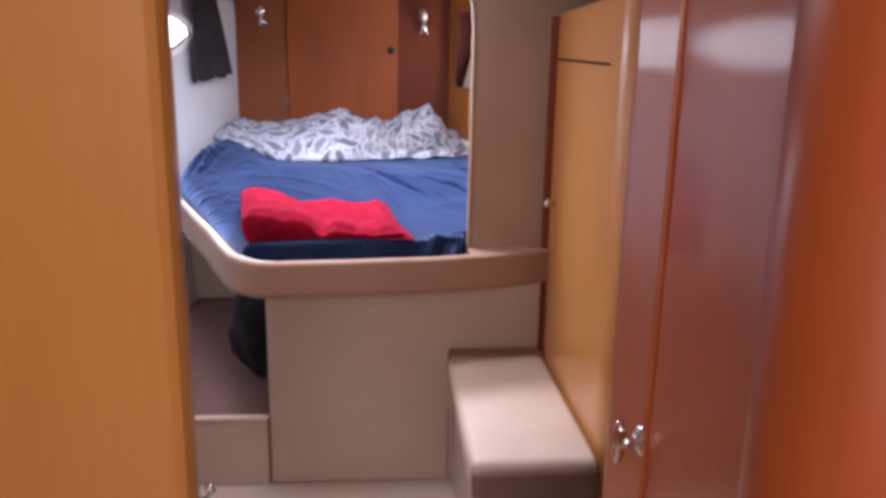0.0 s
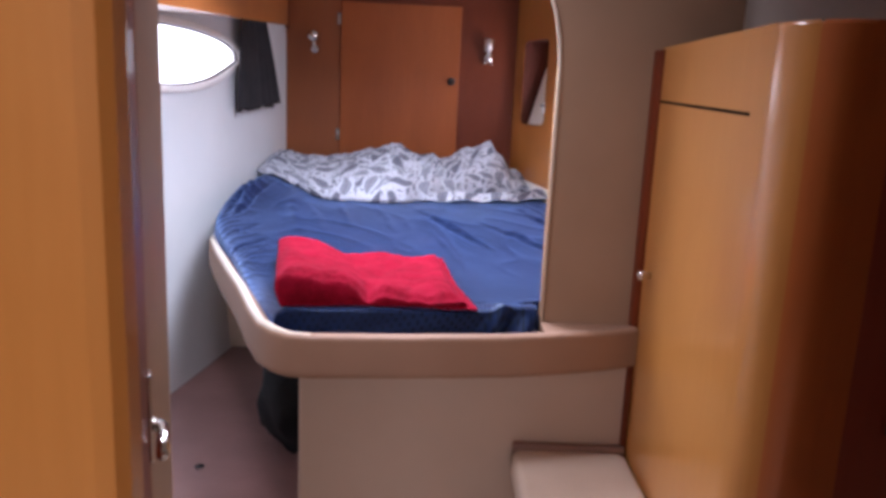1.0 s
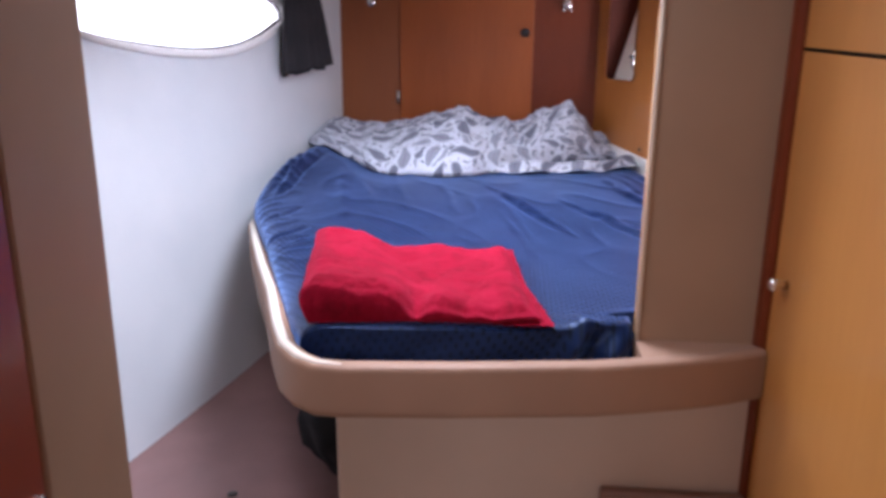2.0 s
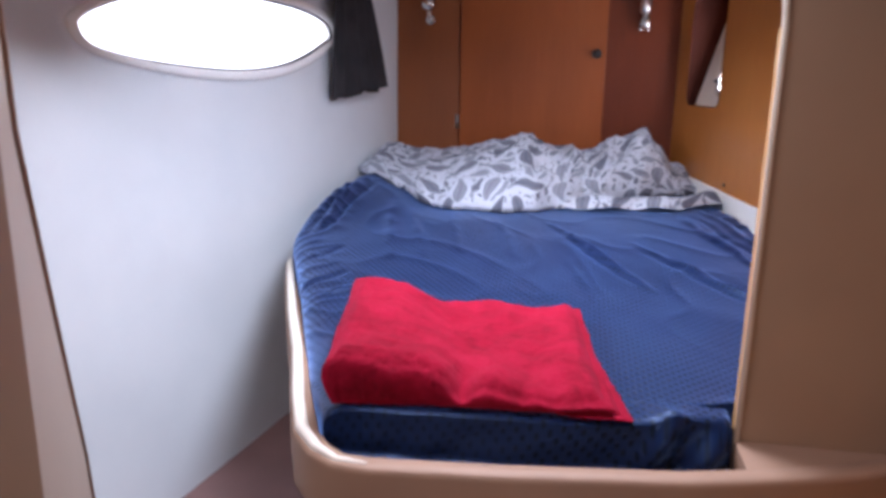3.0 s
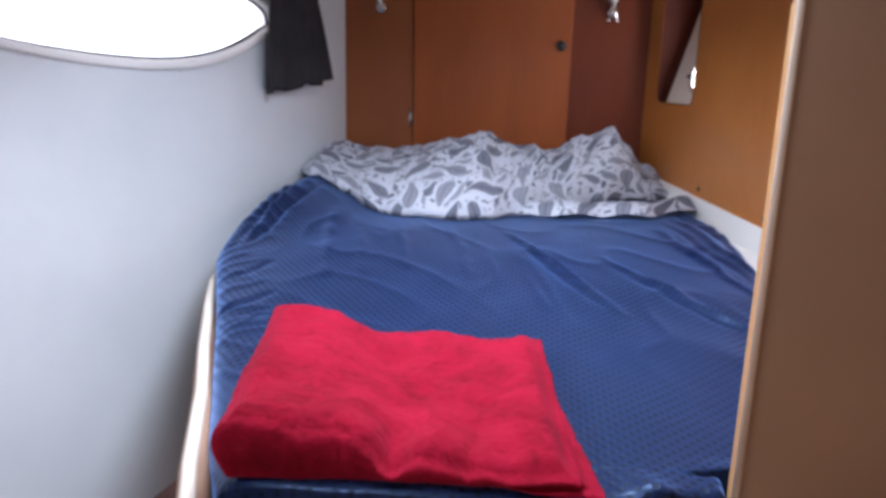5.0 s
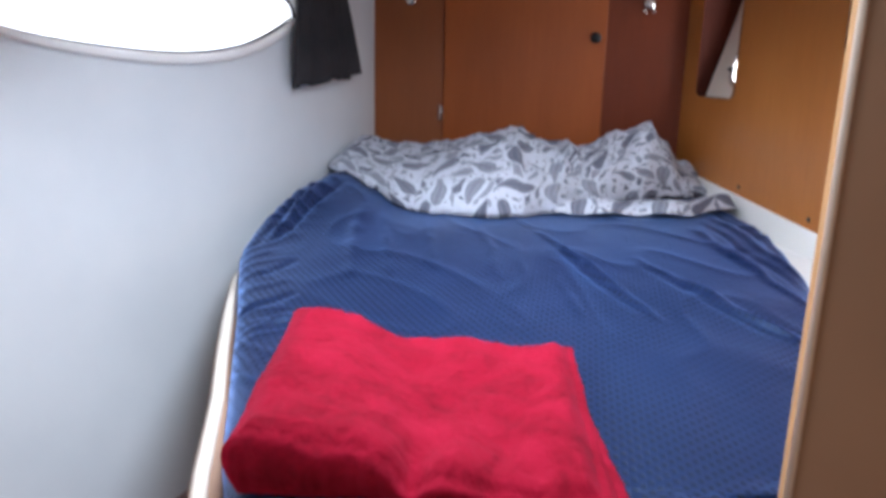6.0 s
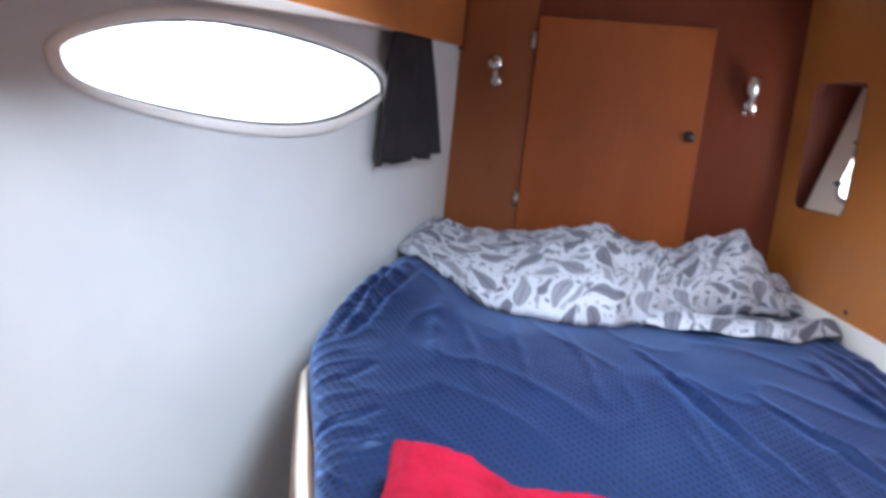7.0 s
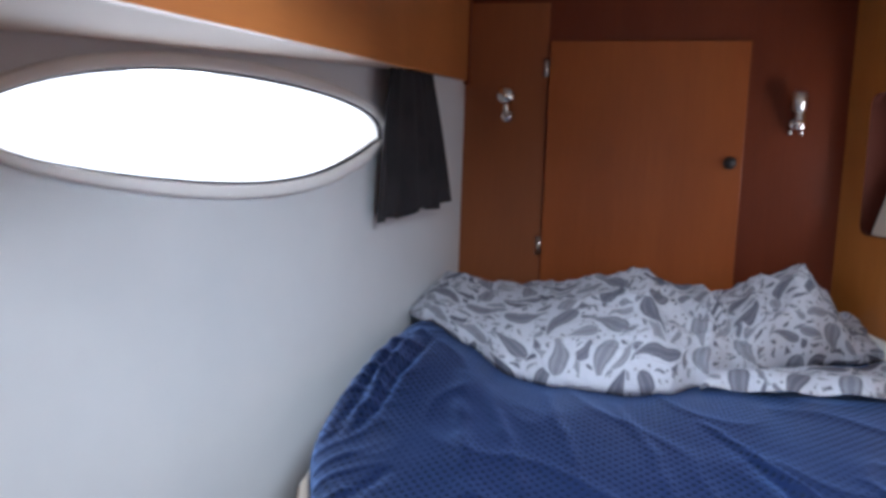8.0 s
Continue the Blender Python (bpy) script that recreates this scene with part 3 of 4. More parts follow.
part("latch_bar", tube([lp + rn * 0.022 + Vector((0, 0, h)) for h in (-0.02, -0.012, 0, 0.012, 0.02)], [0.003, 0.006, 0.0045, 0.006, 0.003], 10), CHROME, latch, "chrome turn latch bar", True)
part("latch_rose", lathe([(0.014, 0), (0.014, 0.003), (0.009, 0.005)], Matrix.Translation(lp) @ rn.to_track_quat("Z", "Y").to_matrix().to_4x4(), 18), CHROME, rleaf, "", True)

# ---- wardrobe ----
WX = 0.728
ward = thing("wardrobe", (1.0, 1.75, FLOOR), "honey veneer wardrobe with rounded mahogany corner", "wardrobe")
def arc(a0, a1, n=16):
    return [(WX + 0.095 + 0.095 * math.cos(radians(a0 + (a1 - a0) * i / n)), 1.4985 + 0.095 * math.sin(radians(a0 + (a1 - a0) * i / n))) for i in range(n + 1)]


part("body", prism([(WX, 2.058)] + arc(180, 228) + [(0.80, 1.52), (0.80, 2.058)], FLOOR, 1.412, 0.006), HONEY, ward)
part("corner_post", prism(arc(228, 270) + [(0.862, 1.4035), (0.862, 1.52), (0.801, 1.52)], FLOOR, 1.412, 0.006), CORNER, ward, "rounded red-brown corner")
part("edge_post", prism([(WX - 0.016, 2.052), (WX - 0.013, 2.040), (WX - 0.006, 2.036), (WX + 0.02, 2.036), (WX + 0.02, 2.0615), (WX - 0.016, 2.0615)], FLOOR, 1.405, 0.003), MAHOGANY, ward, "narrow red-brown edge strip")
part("side_panel", slab([(0.863, FLOOR), (1.5, FLOOR), (1.5, 1.318), (0.886, 1.318), (0.863, 1.37)], (0, 1.404, 0), (1, 0, 0), (0, 0, 1), (0, 1, 0), 0.02), DARKWOOD, ward, "dark mahogany side")
wdoor = part("door", box((WX - 0.0003, 1.4990, 0.50), (WX + 0.002, 2.0355, 1.290)), HONEY, ward)
part("gap", slab([(2.0355, 1.2935), (2.0355, 1.2990), (1.555, 1.2830), (1.555, 1.2775)], (WX - 0.0012, 0, 0), (0, 1, 0), (0, 0, 1), (1, 0, 0), 0.005), GAPBLACK, ward, "dark gap above the door")
part("knob", lathe([(0.008, 0), (0.006, 0.012), (0.012, 0.018), (0.011, 0.026), (0.004, 0.03)], Matrix.Translation((WX - 0.002, 1.974, 0.922)) @ pose(0, 0, 0, 0, -90, 0), 16), CHROME, wdoor, "chrome knob", True)

# ---- bench ----
bench = thing("bench", (0.6, 1.75, FLOOR), "built-in bench with taupe leatherette cushion", "bench")
part("base", box((0.475, 1.45, FLOOR), (0.726, 2.055, 0.395), 0.01), BEIGE, bench)
part("cushion", box((0.452, 1.418, 0.400), (0.726, 2.030, 0.478), 0.022, 4), TAUPE, bench, "taupe leatherette cushion", True)
# shade on the cushion's front, behind it and below, painted as dark bands
part("front_band", box((0.455, 1.408, 0.392), (0.724, 1.440, 0.462), 0.014, 3), SHADEBROWN, bench, "cushion front with its shade painted dark brown", True)
part("back_band", box((0.456, 2.020, 0.400), (0.724, 2.043, 0.490), 0.008, 3), SHADEBROWN, bench, "dark strip painted as the shade behind the cushion", True)
part("kick_shade", box((0.478, 1.440, FLOOR + 0.005), (0.722, 1.452, 0.388), 0.003), SHADEBROWN, bench, "dark sheet painted as the shade below the cushion")

# ---- berth ----
bed = thing("bed_frame", (0.2, 2.6, FLOOR), "beige moulded berth base with rounded rail", "bed")
rail_out = [(0.727, 2.022), (0.66, 1.990), (0.58, 1.961), (0.50, 1.938), (0.42, 1.918), (0.18, 1.885), (0.0, 1.868), (-0.05, 1.872), (-0.092, 1.900), (-0.134, 1.953), (-0.179, 2.055), (-0.257, 2.255), (-0.340, 2.442), (-0.43, 2.66), (-0.50, 2.84), (-0.52, 3.0)]
RAILZ = 0.785


def offset_line(pts, d):
    out = []
    for i, p in enumerate(pts):
        a, b = Vector(pts[max(0, i - 1)]), Vector(pts[min(len(pts) - 1, i + 1)])
        t = (b - a).normalized()
        out.append((p[0] + t.y * d, p[1] - t.x * d))
    return out


def rail():
    prof = [(0.020, 0.692), (0.005, 0.692), (0.001, 0.696), (0.0, 0.704), (0.0, 0.715), (0.0, RAILZ - 0.012), (0.0, RAILZ - 0.007), (0.002, RAILZ - 0.002), (0.007, RAILZ), (0.016, RAILZ), (0.034, RAILZ - 0.002), (0.04, RAILZ - 0.02), (0.042, 0.71), (0.17, 0.692)]
    bm = bmesh.new()
    rows = [[bm.verts.new((x, y, z)) for x, y in offset_line(rail_out, d)] for d, z in prof]
    for r in range(len(prof)):
        a, b = rows[r], rows[(r + 1) % len(prof)]
        for i in range(len(a) - 1):
            bm.faces.new((a[i], a[i + 1], b[i + 1], b[i]))
    return bm


part("rail", rail(), TAN, bed, "tan rail with a cream top edge", True)
part("rail_edge", tube([(x, y, RAILZ - 0.001) for x, y in offset_line(rail_out, 0.014)[6:]], [0.003, 0.006, 0.009] + [0.0105] * (len(rail_out) - 9), 8), CREAM, bed, "cream top edge", True)
part("front_panel", box((-0.055, 2.045, FLOOR), (0.726, 2.075, 0.70), 0.008), BEIGE, bed)
part("seam", box((0.459, 2.0435, FLOOR + 0.01), (0.461, 2.0465, 0.30)), RUBBER, bed, "thin dark panel seam")
part("base_side", box((-0.055, 2.076, 0.285), (-0.035, 3.9, 0.70)), BEIGE, bed)
part("platform", prism([(0.48, 2.045), (0.0, 2.010), (-0.11, 2.05), (-0.45, 2.85), (-0.47, 3.9), (0.58, 3.9), (1.2, 2.09), (0.76, 2.09)], 0.694, 0.715), CREAM, bed)
part("back_panel", box((-0.75, 3.2, 0.285), (-0.07, 3.22, 0.69)), CREAM, bed)


part("rail_ledge", prism([(0.505, 1.965), (0.58, 1.988), (0.66, 2.018), (0.715, 2.042), (0.715, 2.061), (0.505, 2.061)], 0.70, RAILZ - 0.004), TAN, bed)

# ---- mattress ----
left_line = [(-0.055, 1.93), (-0.10, 1.985), (-0.16, 2.10), (-0.245, 2.30), (-0.335, 2.52), (-0.425, 2.72), (-0.486, 2.86), (-0.504, 2.94), (-0.508, 3.08), (-0.502, 3.27), (-0.488, 3.5), (-0.47, 3.7), (-0.455, 3.95)]
right_line = [(0.498, 1.93), (0.498, 2.085), (0.72, 2.10), (0.735, 2.5), (0.75, 2.75), (0.765, 3.0), (0.745, 3.3), (0.70, 3.6), (0.62, 3.85), (0.59, 3.95)]


# creases in the sheet: from, to, height (a valley where negative) and half width
CREASES = [
    (-0.47, 3.46, -0.455, 2.86, -0.022, 0.014), (-0.40, 3.40, -0.43, 2.92, -0.018, 0.011), (-0.435, 3.44, -0.445, 2.88, 0.014, 0.012),
    (-0.325, 2.81, -0.365, 2.70, -0.010, 0.012), (-0.25, 2.62, -0.345, 2.52, -0.014, 0.013), (-0.20, 2.55, -0.29, 2.43, 0.007, 0.010),
    (-0.305, 3.24, -0.18, 2.72, 0.010, 0.016), (-0.235, 3.20, -0.10, 2.74, 0.008, 0.014), (-0.12, 3.22, -0.02, 2.80, 0.006, 0.012), (0.02, 3.20, 0.13, 2.76, 0.005, 0.011),
    (0.17, 3.15, 0.44, 2.62, 0.013, 0.008), (0.19, 3.07, 0.40, 2.66, -0.006, 0.009), (0.26, 2.98, 0.37, 2.74, 0.007, 0.006),
    (0.40, 2.97, 0.66, 2.60, 0.013, 0.009), (0.43, 2.90, 0.63, 2.60, -0.006, 0.009), (0.50, 2.80, 0.70, 2.56, 0.007, 0.007),
    (0.555, 3.26, 0.725, 2.72, 0.014, 0.010), (0.59, 3.32, 0.735, 2.82, -0.010, 0.009), (0.62, 3.44, 0.755, 2.88, 0.014, 0.010),
    (0.655, 3.50, 0.765, 2.96, -0.012, 0.009), (0.685, 3.58, 0.775, 3.02, 0.013, 0.010), (0.24, 2.82, 0.34, 2.46, 0.004, 0.010),
    (-0.36, 2.42, -0.20, 2.37, 0.005, 0.009), (-0.26, 2.30, -0.17, 2.26, 0.005, 0.008),
]


@functools.lru_cache(maxsize=None)
def mattress_z(x, y):
    z = 0.808 + 0.062 * smoothstep(2.15, 3.25, y)
    z += 0.062 * smoothstep(-0.15, -0.48, x) * smoothstep(2.85, 3.35, y)
    z += 0.007 * noise.noise((x * 3.1, y * 2.6, 0.3)) + 0.003 * noise.noise((x * 9, y * 5, 1.7))
    for x0, y0, x1, y1, high, wide in CREASES:
        dx, dy = x1 - x0, y1 - y0
        t = ((x - x0) * dx + (y - y0) * dy) / (dx * dx + dy * dy)
        if 0 < t < 1:
            d = ((x - x0) * dy - (y - y0) * dx) / math.hypot(dx, dy)
            if abs(d) < 0.09:
                d += 0.014 * noise.noise((x * 6, y * 6, x0 * 9)) + 0.004 * noise.noise((x * 23, y * 23, y0))
                z += high * math.exp(-(d / wide) ** 2) * math.sin(math.pi * t) ** 0.7 * (0.8 + 0.5 * noise.noise((x * 15, y * 15, x1)))
    w = 1 - abs(noise.noise((x * 5 + y * 3.2, y * 3.2 - x * 1.3, 6)) * 2)
    z += 0.004 * w ** 4 * smoothstep(2.25, 2.6, y)
    # small tight gathers near the hull-side edge
    g = math.sin((y * 1.0 - x * 0.9 + 0.1 * noise.noise((x * 6, y * 6, 9))) * 75)
    z += 0.004 * max(0, g) ** 2 * smoothstep(0.16, 0.03, x - polyline_x(left_line, y)) * smoothstep(2.3, 2.5, y)
    return z


MF = 1.99


def front_y(x):
    """Where the sheet turns down over the mattress's front edge."""
    return 1.995 + 0.03 * x + 0.2 * x * x


def pucker(x):
    """How far the loose sheet bunches up towards the opening's edge."""
    return smoothstep(0.33, 0.45, x)


@functools.lru_cache(maxsize=None)
def mattress_pt(u, v):
    e, ev = 0.05, 0.09
    su = min(1, max(0, (u - e) / (1 - 2 * e)))
    sv = min(1, max(0, (v - ev) / (1 - ev))) ** 1.2
    y = MF + (YB - 0.02 - MF) * sv
    xl, xr = polyline_x(left_line, y), polyline_x(right_line, y)
    x = xl + (xr - xl) * su
    z = mattress_z(x, y)
    edge = min(x - xl, xr - x)
    r = 0.05 if y - MF > 0.06 or x - xl < 0.05 else 0.014
    if edge < r:
        z -= r * (1 - math.sqrt(max(0, 1 - ((r - max(0, edge)) / r) ** 2))) * 0.6
    f = 1 - smoothstep(0.0, 0.16, y - MF)
    y += f * (front_y(x) - MF)
    # loose folds running in from the front edge
    ridge = 0.5 + 0.5 * math.sin(x * 58 + 1.6 * math.sin(x * 19) + (y - 2.0) * 26)
    lift = pucker(x) * (0.006 + 0.016 * ridge ** 2)
    z += lift * (1 - smoothstep(0.0, 0.10, y - front_y(x)))
    round_off = max(0.0, 1 - (y - front_y(x)) / 0.014)
    z -= 0.005 * round_off ** 2
    low = 0.722
    if u < e:
        z = low + (z - low) * (u / e)
    if u > 1 - e:
        z = low + (z - low) * ((1 - u) / e)
    if v < ev:
        k = v / ev
        z = 0.692 + (z - 0.692) * k
        sag = 0.5 + 0.5 * math.sin(x * 47 + 2.2 * math.sin(x * 15) - 5 * k)
        y += 0.010 * (1 - k) - 0.16 * max(0.0, 0.4 - k)
        y -= (0.004 + 0.030 * pucker(x)) * sag * math.sin(math.pi * k)
        y -= 0.006 * noise.noise((x * 11, k * 2.5, 5)) * math.sin(math.pi * k)
    return Vector((x, y, z))


def cloth_uv(u, v):
    p = mattress_pt(u, v)
    return (p.x, p.y + (0.09 - v) * 0.9 if v < 0.09 else p.y)


bedding = thing("mattress", (0.1, 2.9, 0.72), "mattress under a dark blue jacquard fitted sheet", "mattress")
part("fitted_sheet", sheet_grid(mattress_pt, 270, 380, cloth_uv), SHEET, bedding, "dark blue jacquard sheet", True)
part("core", prism([(0.45, 2.10), (-0.03, 2.07), (-0.42, 2.9), (-0.43, 3.9), (0.55, 3.9), (0.70, 3.3), (0.68, 2.15)], 0.717, 0.76), CREAM, bedding)


# ---- duvet rolled up at the head ----
DTOP = [(-0.55, 0.94), (-0.50, 0.99), (-0.45, 1.022), (-0.32, 1.005), (-0.16, 1.016), (-0.03, 1.042), (0.075, 1.07), (0.135, 1.036), (0.20, 1.018), (0.31, 1.02), (0.40, 1.055), (0.48, 1.087), (0.54, 1.045), (0.60, 0.965), (0.72, 0.91)]
DFRONT = [(-0.56, 3.62), (-0.45, 3.50), (-0.33, 3.41), (-0.20, 3.29), (-0.09, 3.25), (0.03, 3.245), (0.12, 3.275), (0.20, 3.37), (0.29, 3.49), (0.44, 3.59), (0.56, 3.655), (0.72, 3.76)]


def table(rows, x):
    if x <= rows[0][0]:
        return rows[0][1]
    for (a, p), (b, q) in zip(rows, rows[1:]):
        if x <= b:
            t = (x - a) / (b - a)
            return p + (q - p) * t * t * (3 - 2 * t)
    return rows[-1][1]


def duvet_pt(u, v):
    x = -0.555 + 1.265 * u
    yf = table(DFRONT, x)
    yb = 3.92
    base = mattress_z(min(max(x, -0.45), 0.6), min(yf, 3.5))
    top = table(DTOP, x)
    if v < 0.06:      # tucked under the front
        k = v / 0.06
        y, g = yf + 0.05 * (1 - k), 0.0
    else:
        k = (v - 0.06) / 0.94
        y = yf + (yb - yf) * k - 0.028 * math.sin(math.pi * min(1, k / 0.28))
        g = math.sin(math.pi / 2 * min(1, k / 0.70)) ** 0.62
        g *= 1 - 0.30 * smoothstep(0.72, 1.0, k)
    end = (min(1, u / 0.05) * min(1, (1 - u) / 0.06)) ** 0.5
    h = (top - base) * g * (0.25 + 0.75 * end)
    soft = g * end
    q = Vector((x * 7 + y * 2.5, y * 6 - x * 2, 4))
    ridge = 1 - abs(noise.noise(q) * 2)
    q2 = Vector((x * 16 - y * 7, y * 13 + x * 5, 11))
    fine = 1 - abs(noise.noise(q2) * 2)
    calm = 0.55 + 0.45 * smoothstep(-0.30, 0.20, x)
    h += soft * (calm * 0.020 * ridge ** 3 + calm * 0.010 * fine ** 2 + 0.006 * noise.noise((x * 17, y * 14, 8)) + 0.002 * noise.noise((x * 45, y * 40, 3)) - 0.016)
    # creases gathered about the middle right
    a = math.atan2(y - 3.52, x - 0.30)
    h += soft * 0.013 * math.sin(a * 11 + 2 * noise.noise((x * 5, y * 5, 0))) * smoothstep(0.28, 0.08, math.hypot(x - 0.30, (y - 3.52)))
    x -= 0.02 * g * (1 - end) * (1 if u < 0.5 else -1)
    return Vector((x, y, base + 0.003 + h))


def flap_pt(u, v):
    x = 0.20 + 0.53 * u
    yf = 3.345 + 0.012 * math.sin(u * 17) + 0.20 * max(0, (u - 0.55) / 0.45) ** 2
    y = yf + 0.26 * v
    rim = 0.006 + 0.030 * math.sin(math.pi * min(1.0, v * 2.3 + 0.01)) ** 0.6
    rim += 0.006 * noise.noise((x * 14, y * 14, 2)) + 0.006 * math.sin(x * 40) * (1 - v)
    end = (min(1, u / 0.08) * min(1, (1 - u) / 0.05)) ** 0.5
    return Vector((x, y, mattress_z(min(x, 0.65), y) + 0.003 + max(0.0, rim) * end))


duvet = thing("duvet", (0.1, 3.6, 0.9), "rolled white duvet with grey paisley print lying on the blue sheet", "duvet")
part("cover", sheet_grid(duvet_pt, 210, 100, lambda u, v: (u * 1.27, v * 0.72)), PAISLEY, duvet, "", True)
part("folded_edge", sheet_grid(flap_pt, 80, 24, lambda u, v: (u * 0.53 + 2.3, v * 0.27)), PAISLEY, duvet, "lower folded edge with paisley print", True)


# ---- towel ----
def towel_layer(a, b, c, d, z0, height, seed, n=(150, 130)):
    """A folded layer over the plan corners near left, near right, far left, far right; height(u, v) is its top over the sheet."""
    a, b, c, d = (Vector(q) for q in (a, b, c, d))

    def fn(u, v):
        e = 0.06
        su, sv = min(1, max(0, (u - e) / (1 - 2 * e))), min(1, max(0, (v - e) / (1 - 2 * e)))
        p = (a * (1 - su) + b * su) * (1 - sv) + (c * (1 - su) + d * su) * sv
        side = min(1, u / e, (1 - u) / e, v / e, (1 - v) / e)
        top = height(su, sv) + 0.006 * noise.noise((p.x * 6, p.y * 7, seed)) + 0.003 * noise.noise((p.x * 19, p.y * 22, seed + 4)) + 0.0018 * noise.noise((p.x * 47, p.y * 43, seed + 9)) + 0.0016 * noise.noise((p.x * 130, p.y * 130, seed + 2))
        near = min(su, 1 - su, sv, 1 - sv)
        top -= 0.014 * (1 - min(1, near / 0.06)) ** 2
        k = math.sin(math.pi / 2 * side)
        z = z0(su, sv) + (max(0.006, top) - z0(su, sv)) * k
        bulge = 0.012 * math.sin(math.pi * side) if side < 1 else 0
        out = Vector(((-1 if u < e else 1 if u > 1 - e else 0) * bulge, (-1 if v < e else 1 if v > 1 - e else 0) * bulge))
        wob = Vector((0.004 * noise.noise((p.y * 14, seed, 0)) + 0.0022 * noise.noise((p.y * 90, p.x * 90, seed)), 0.006 * noise.noise((p.x * 12, seed, 3)) + 0.0022 * noise.noise((p.x * 90, p.y * 90, seed + 5))))
        p = p + out + wob
        return Vector((p.x, p.y, mattress_z(p.x, max(p.y, MF + 0.03)) + 0.002 + z))
    return sheet_grid(fn, *n)


def fold_height(u, v):
    # thick rolled fold on the hull side that thins out across the towel
    h = 0.034 + 0.052 * (1 - smoothstep(0.12, 0.68 - 0.26 * v, u)) * (1 - 0.12 * v)
    h += 0.004 * math.sin(u * 21 + 3 * v) * (1 - v)
    # tucks at the front edge and a shallow diagonal crease
    for u0, w, a in ((0.30, 0.05, 0.006), (0.47, 0.045, -0.014), (0.56, 0.05, 0.010), (0.70, 0.03, -0.008)):
        h += a * math.exp(-((u - u0 - 0.25 * v) / w) ** 2) * math.exp(-(v / 0.22) ** 2)
    h += 0.006 * noise.noise((u * 5.0, v * 4.0, 2.0)) + 0.004 * noise.noise((u * 11.0, v * 7.0, 5.0))
    return h - 0.006 * math.exp(-((u - 0.35 - 0.5 * v) / 0.06) ** 2) * smoothstep(0.2, 0.5, v)


towel = thing("towel", (0.1, 2.2, 0.81), "folded red terry towel lying on the blue bed sheet", "towel")
part("lower_layer", towel_layer((-0.030, 2.030), (0.343, 2.034), (-0.150, 2.32), (0.292, 2.27), lambda u, v: 0.0, lambda u, v: 0.018 + 0.016 * (1 - u), 3.0), TOWEL, towel, "", True)
part("upper_layer", towel_layer((-0.088, 1.997), (0.316, 2.036), (-0.165, 2.405), (0.266, 2.455), lambda u, v: 0.001 + 0.010 * smoothstep(0.75, 0.95, u), fold_height, 7.0), TOWEL, towel, "", True)

# ---- locker door in the bulkhead ----
ldoor = thing("locker_door", (0.07, YB, 1.0), "closed orange-brown veneer locker door in the bulkhead", "cabinet door")
part("panel", box((-0.213, YB - 0.016, 0.90), (0.338, YB - 0.001, 1.69), 0.003), DOORWOOD, ldoor)
for z in (1.613, 1.09):
    part("hinge", tube([(-0.222, YB - 0.012, z - 0.025), (-0.222, YB - 0.012, z + 0.025)], 0.007, 10), STEEL, ldoor, "small steel hinge", True)
part("knob", lathe([(0.016, 0), (0.018, 0.008), (0.012, 0.016), (0.004, 0.018)], Matrix.Translation((0.303, YB - 0.0155, 1.354)) @ pose(0, 0, 0, 90, 0, 0), 18), BLACK, ldoor, "black finger pull", True)


def reading_lamp(x, z, turned):
    ob = thing("reading_lamp", (x, YB, z), "small chrome swivel reading lamp on the mahogany bulkhead", "lamp", "reading lamps")
    k = 1.3 if turned else 1.5
    to = Matrix.Translation((x, YB, z)) @ Matrix.Diagonal((k, k, k, 1))
    part("base", lathe([(0.014, 0), (0.014, 0.008), (0.010, 0.014), (0.004, 0.016)], to @ pose(0, 0, -0.024, 90, 0, 0), 18), CHROME, ob, "round chrome base", True)
    part("arm", tube([(x, YB - 0.014 * k, z - 0.024 * k), (x, YB - 0.026 * k, z - 0.018 * k), (x, YB - 0.03 * k, z + 0.002 * k)], 0.0075, 8), STEEL, ob, "", True)
    if turned:
        part("head", lathe([(0.010, -0.004), (0.014, 0.0), (0.015, 0.034), (0.012, 0.038)], to @ pose(0, -0.03, 0.004, 6, 0, 0), 18), STEEL, ob, "grey cylinder shade", True)
        part("switch_body", lathe([(0.009, -0.016), (0.011, -0.012), (0.011, 0.018), (0.008, 0.022)], to @ pose(0.006, -0.022, -0.022, 0, 0, 0), 16), CHROME, ob, "chrome barrel", True)
        for dx in (-0.008, 0.014):
            part("screw", lathe([(0.005, 0), (0.005, 0.004), (0.003, 0.006)], to @ pose(dx, -0.002, -0.042, 90, 0, 0), 10), CHROME, ob, "", True)
    else:
        part("head", lathe([(0.006, -0.016), (0.014, -0.012), (0.0185, 0.0), (0.0175, 0.010), (0.010, 0.018), (0.003, 0.020)], to @ pose(0, -0.032, 0.013, 75, 0, 0), 20), CHROME, ob, "round chrome shade", True)
    return ob


reading_lamp(-0.333, 1.508, False)
reading_lamp(0.466, 1.497, True)

# ---- overhead locker along the hull ----
lock = thing("overhead_locker", (-0.5, 3.2, 1.57), "honey veneer overhead locker above the hull window", "locker")
LX = -0.455


def locker_z(y):
    return 1.573 - 0.0577 * (YB - y)


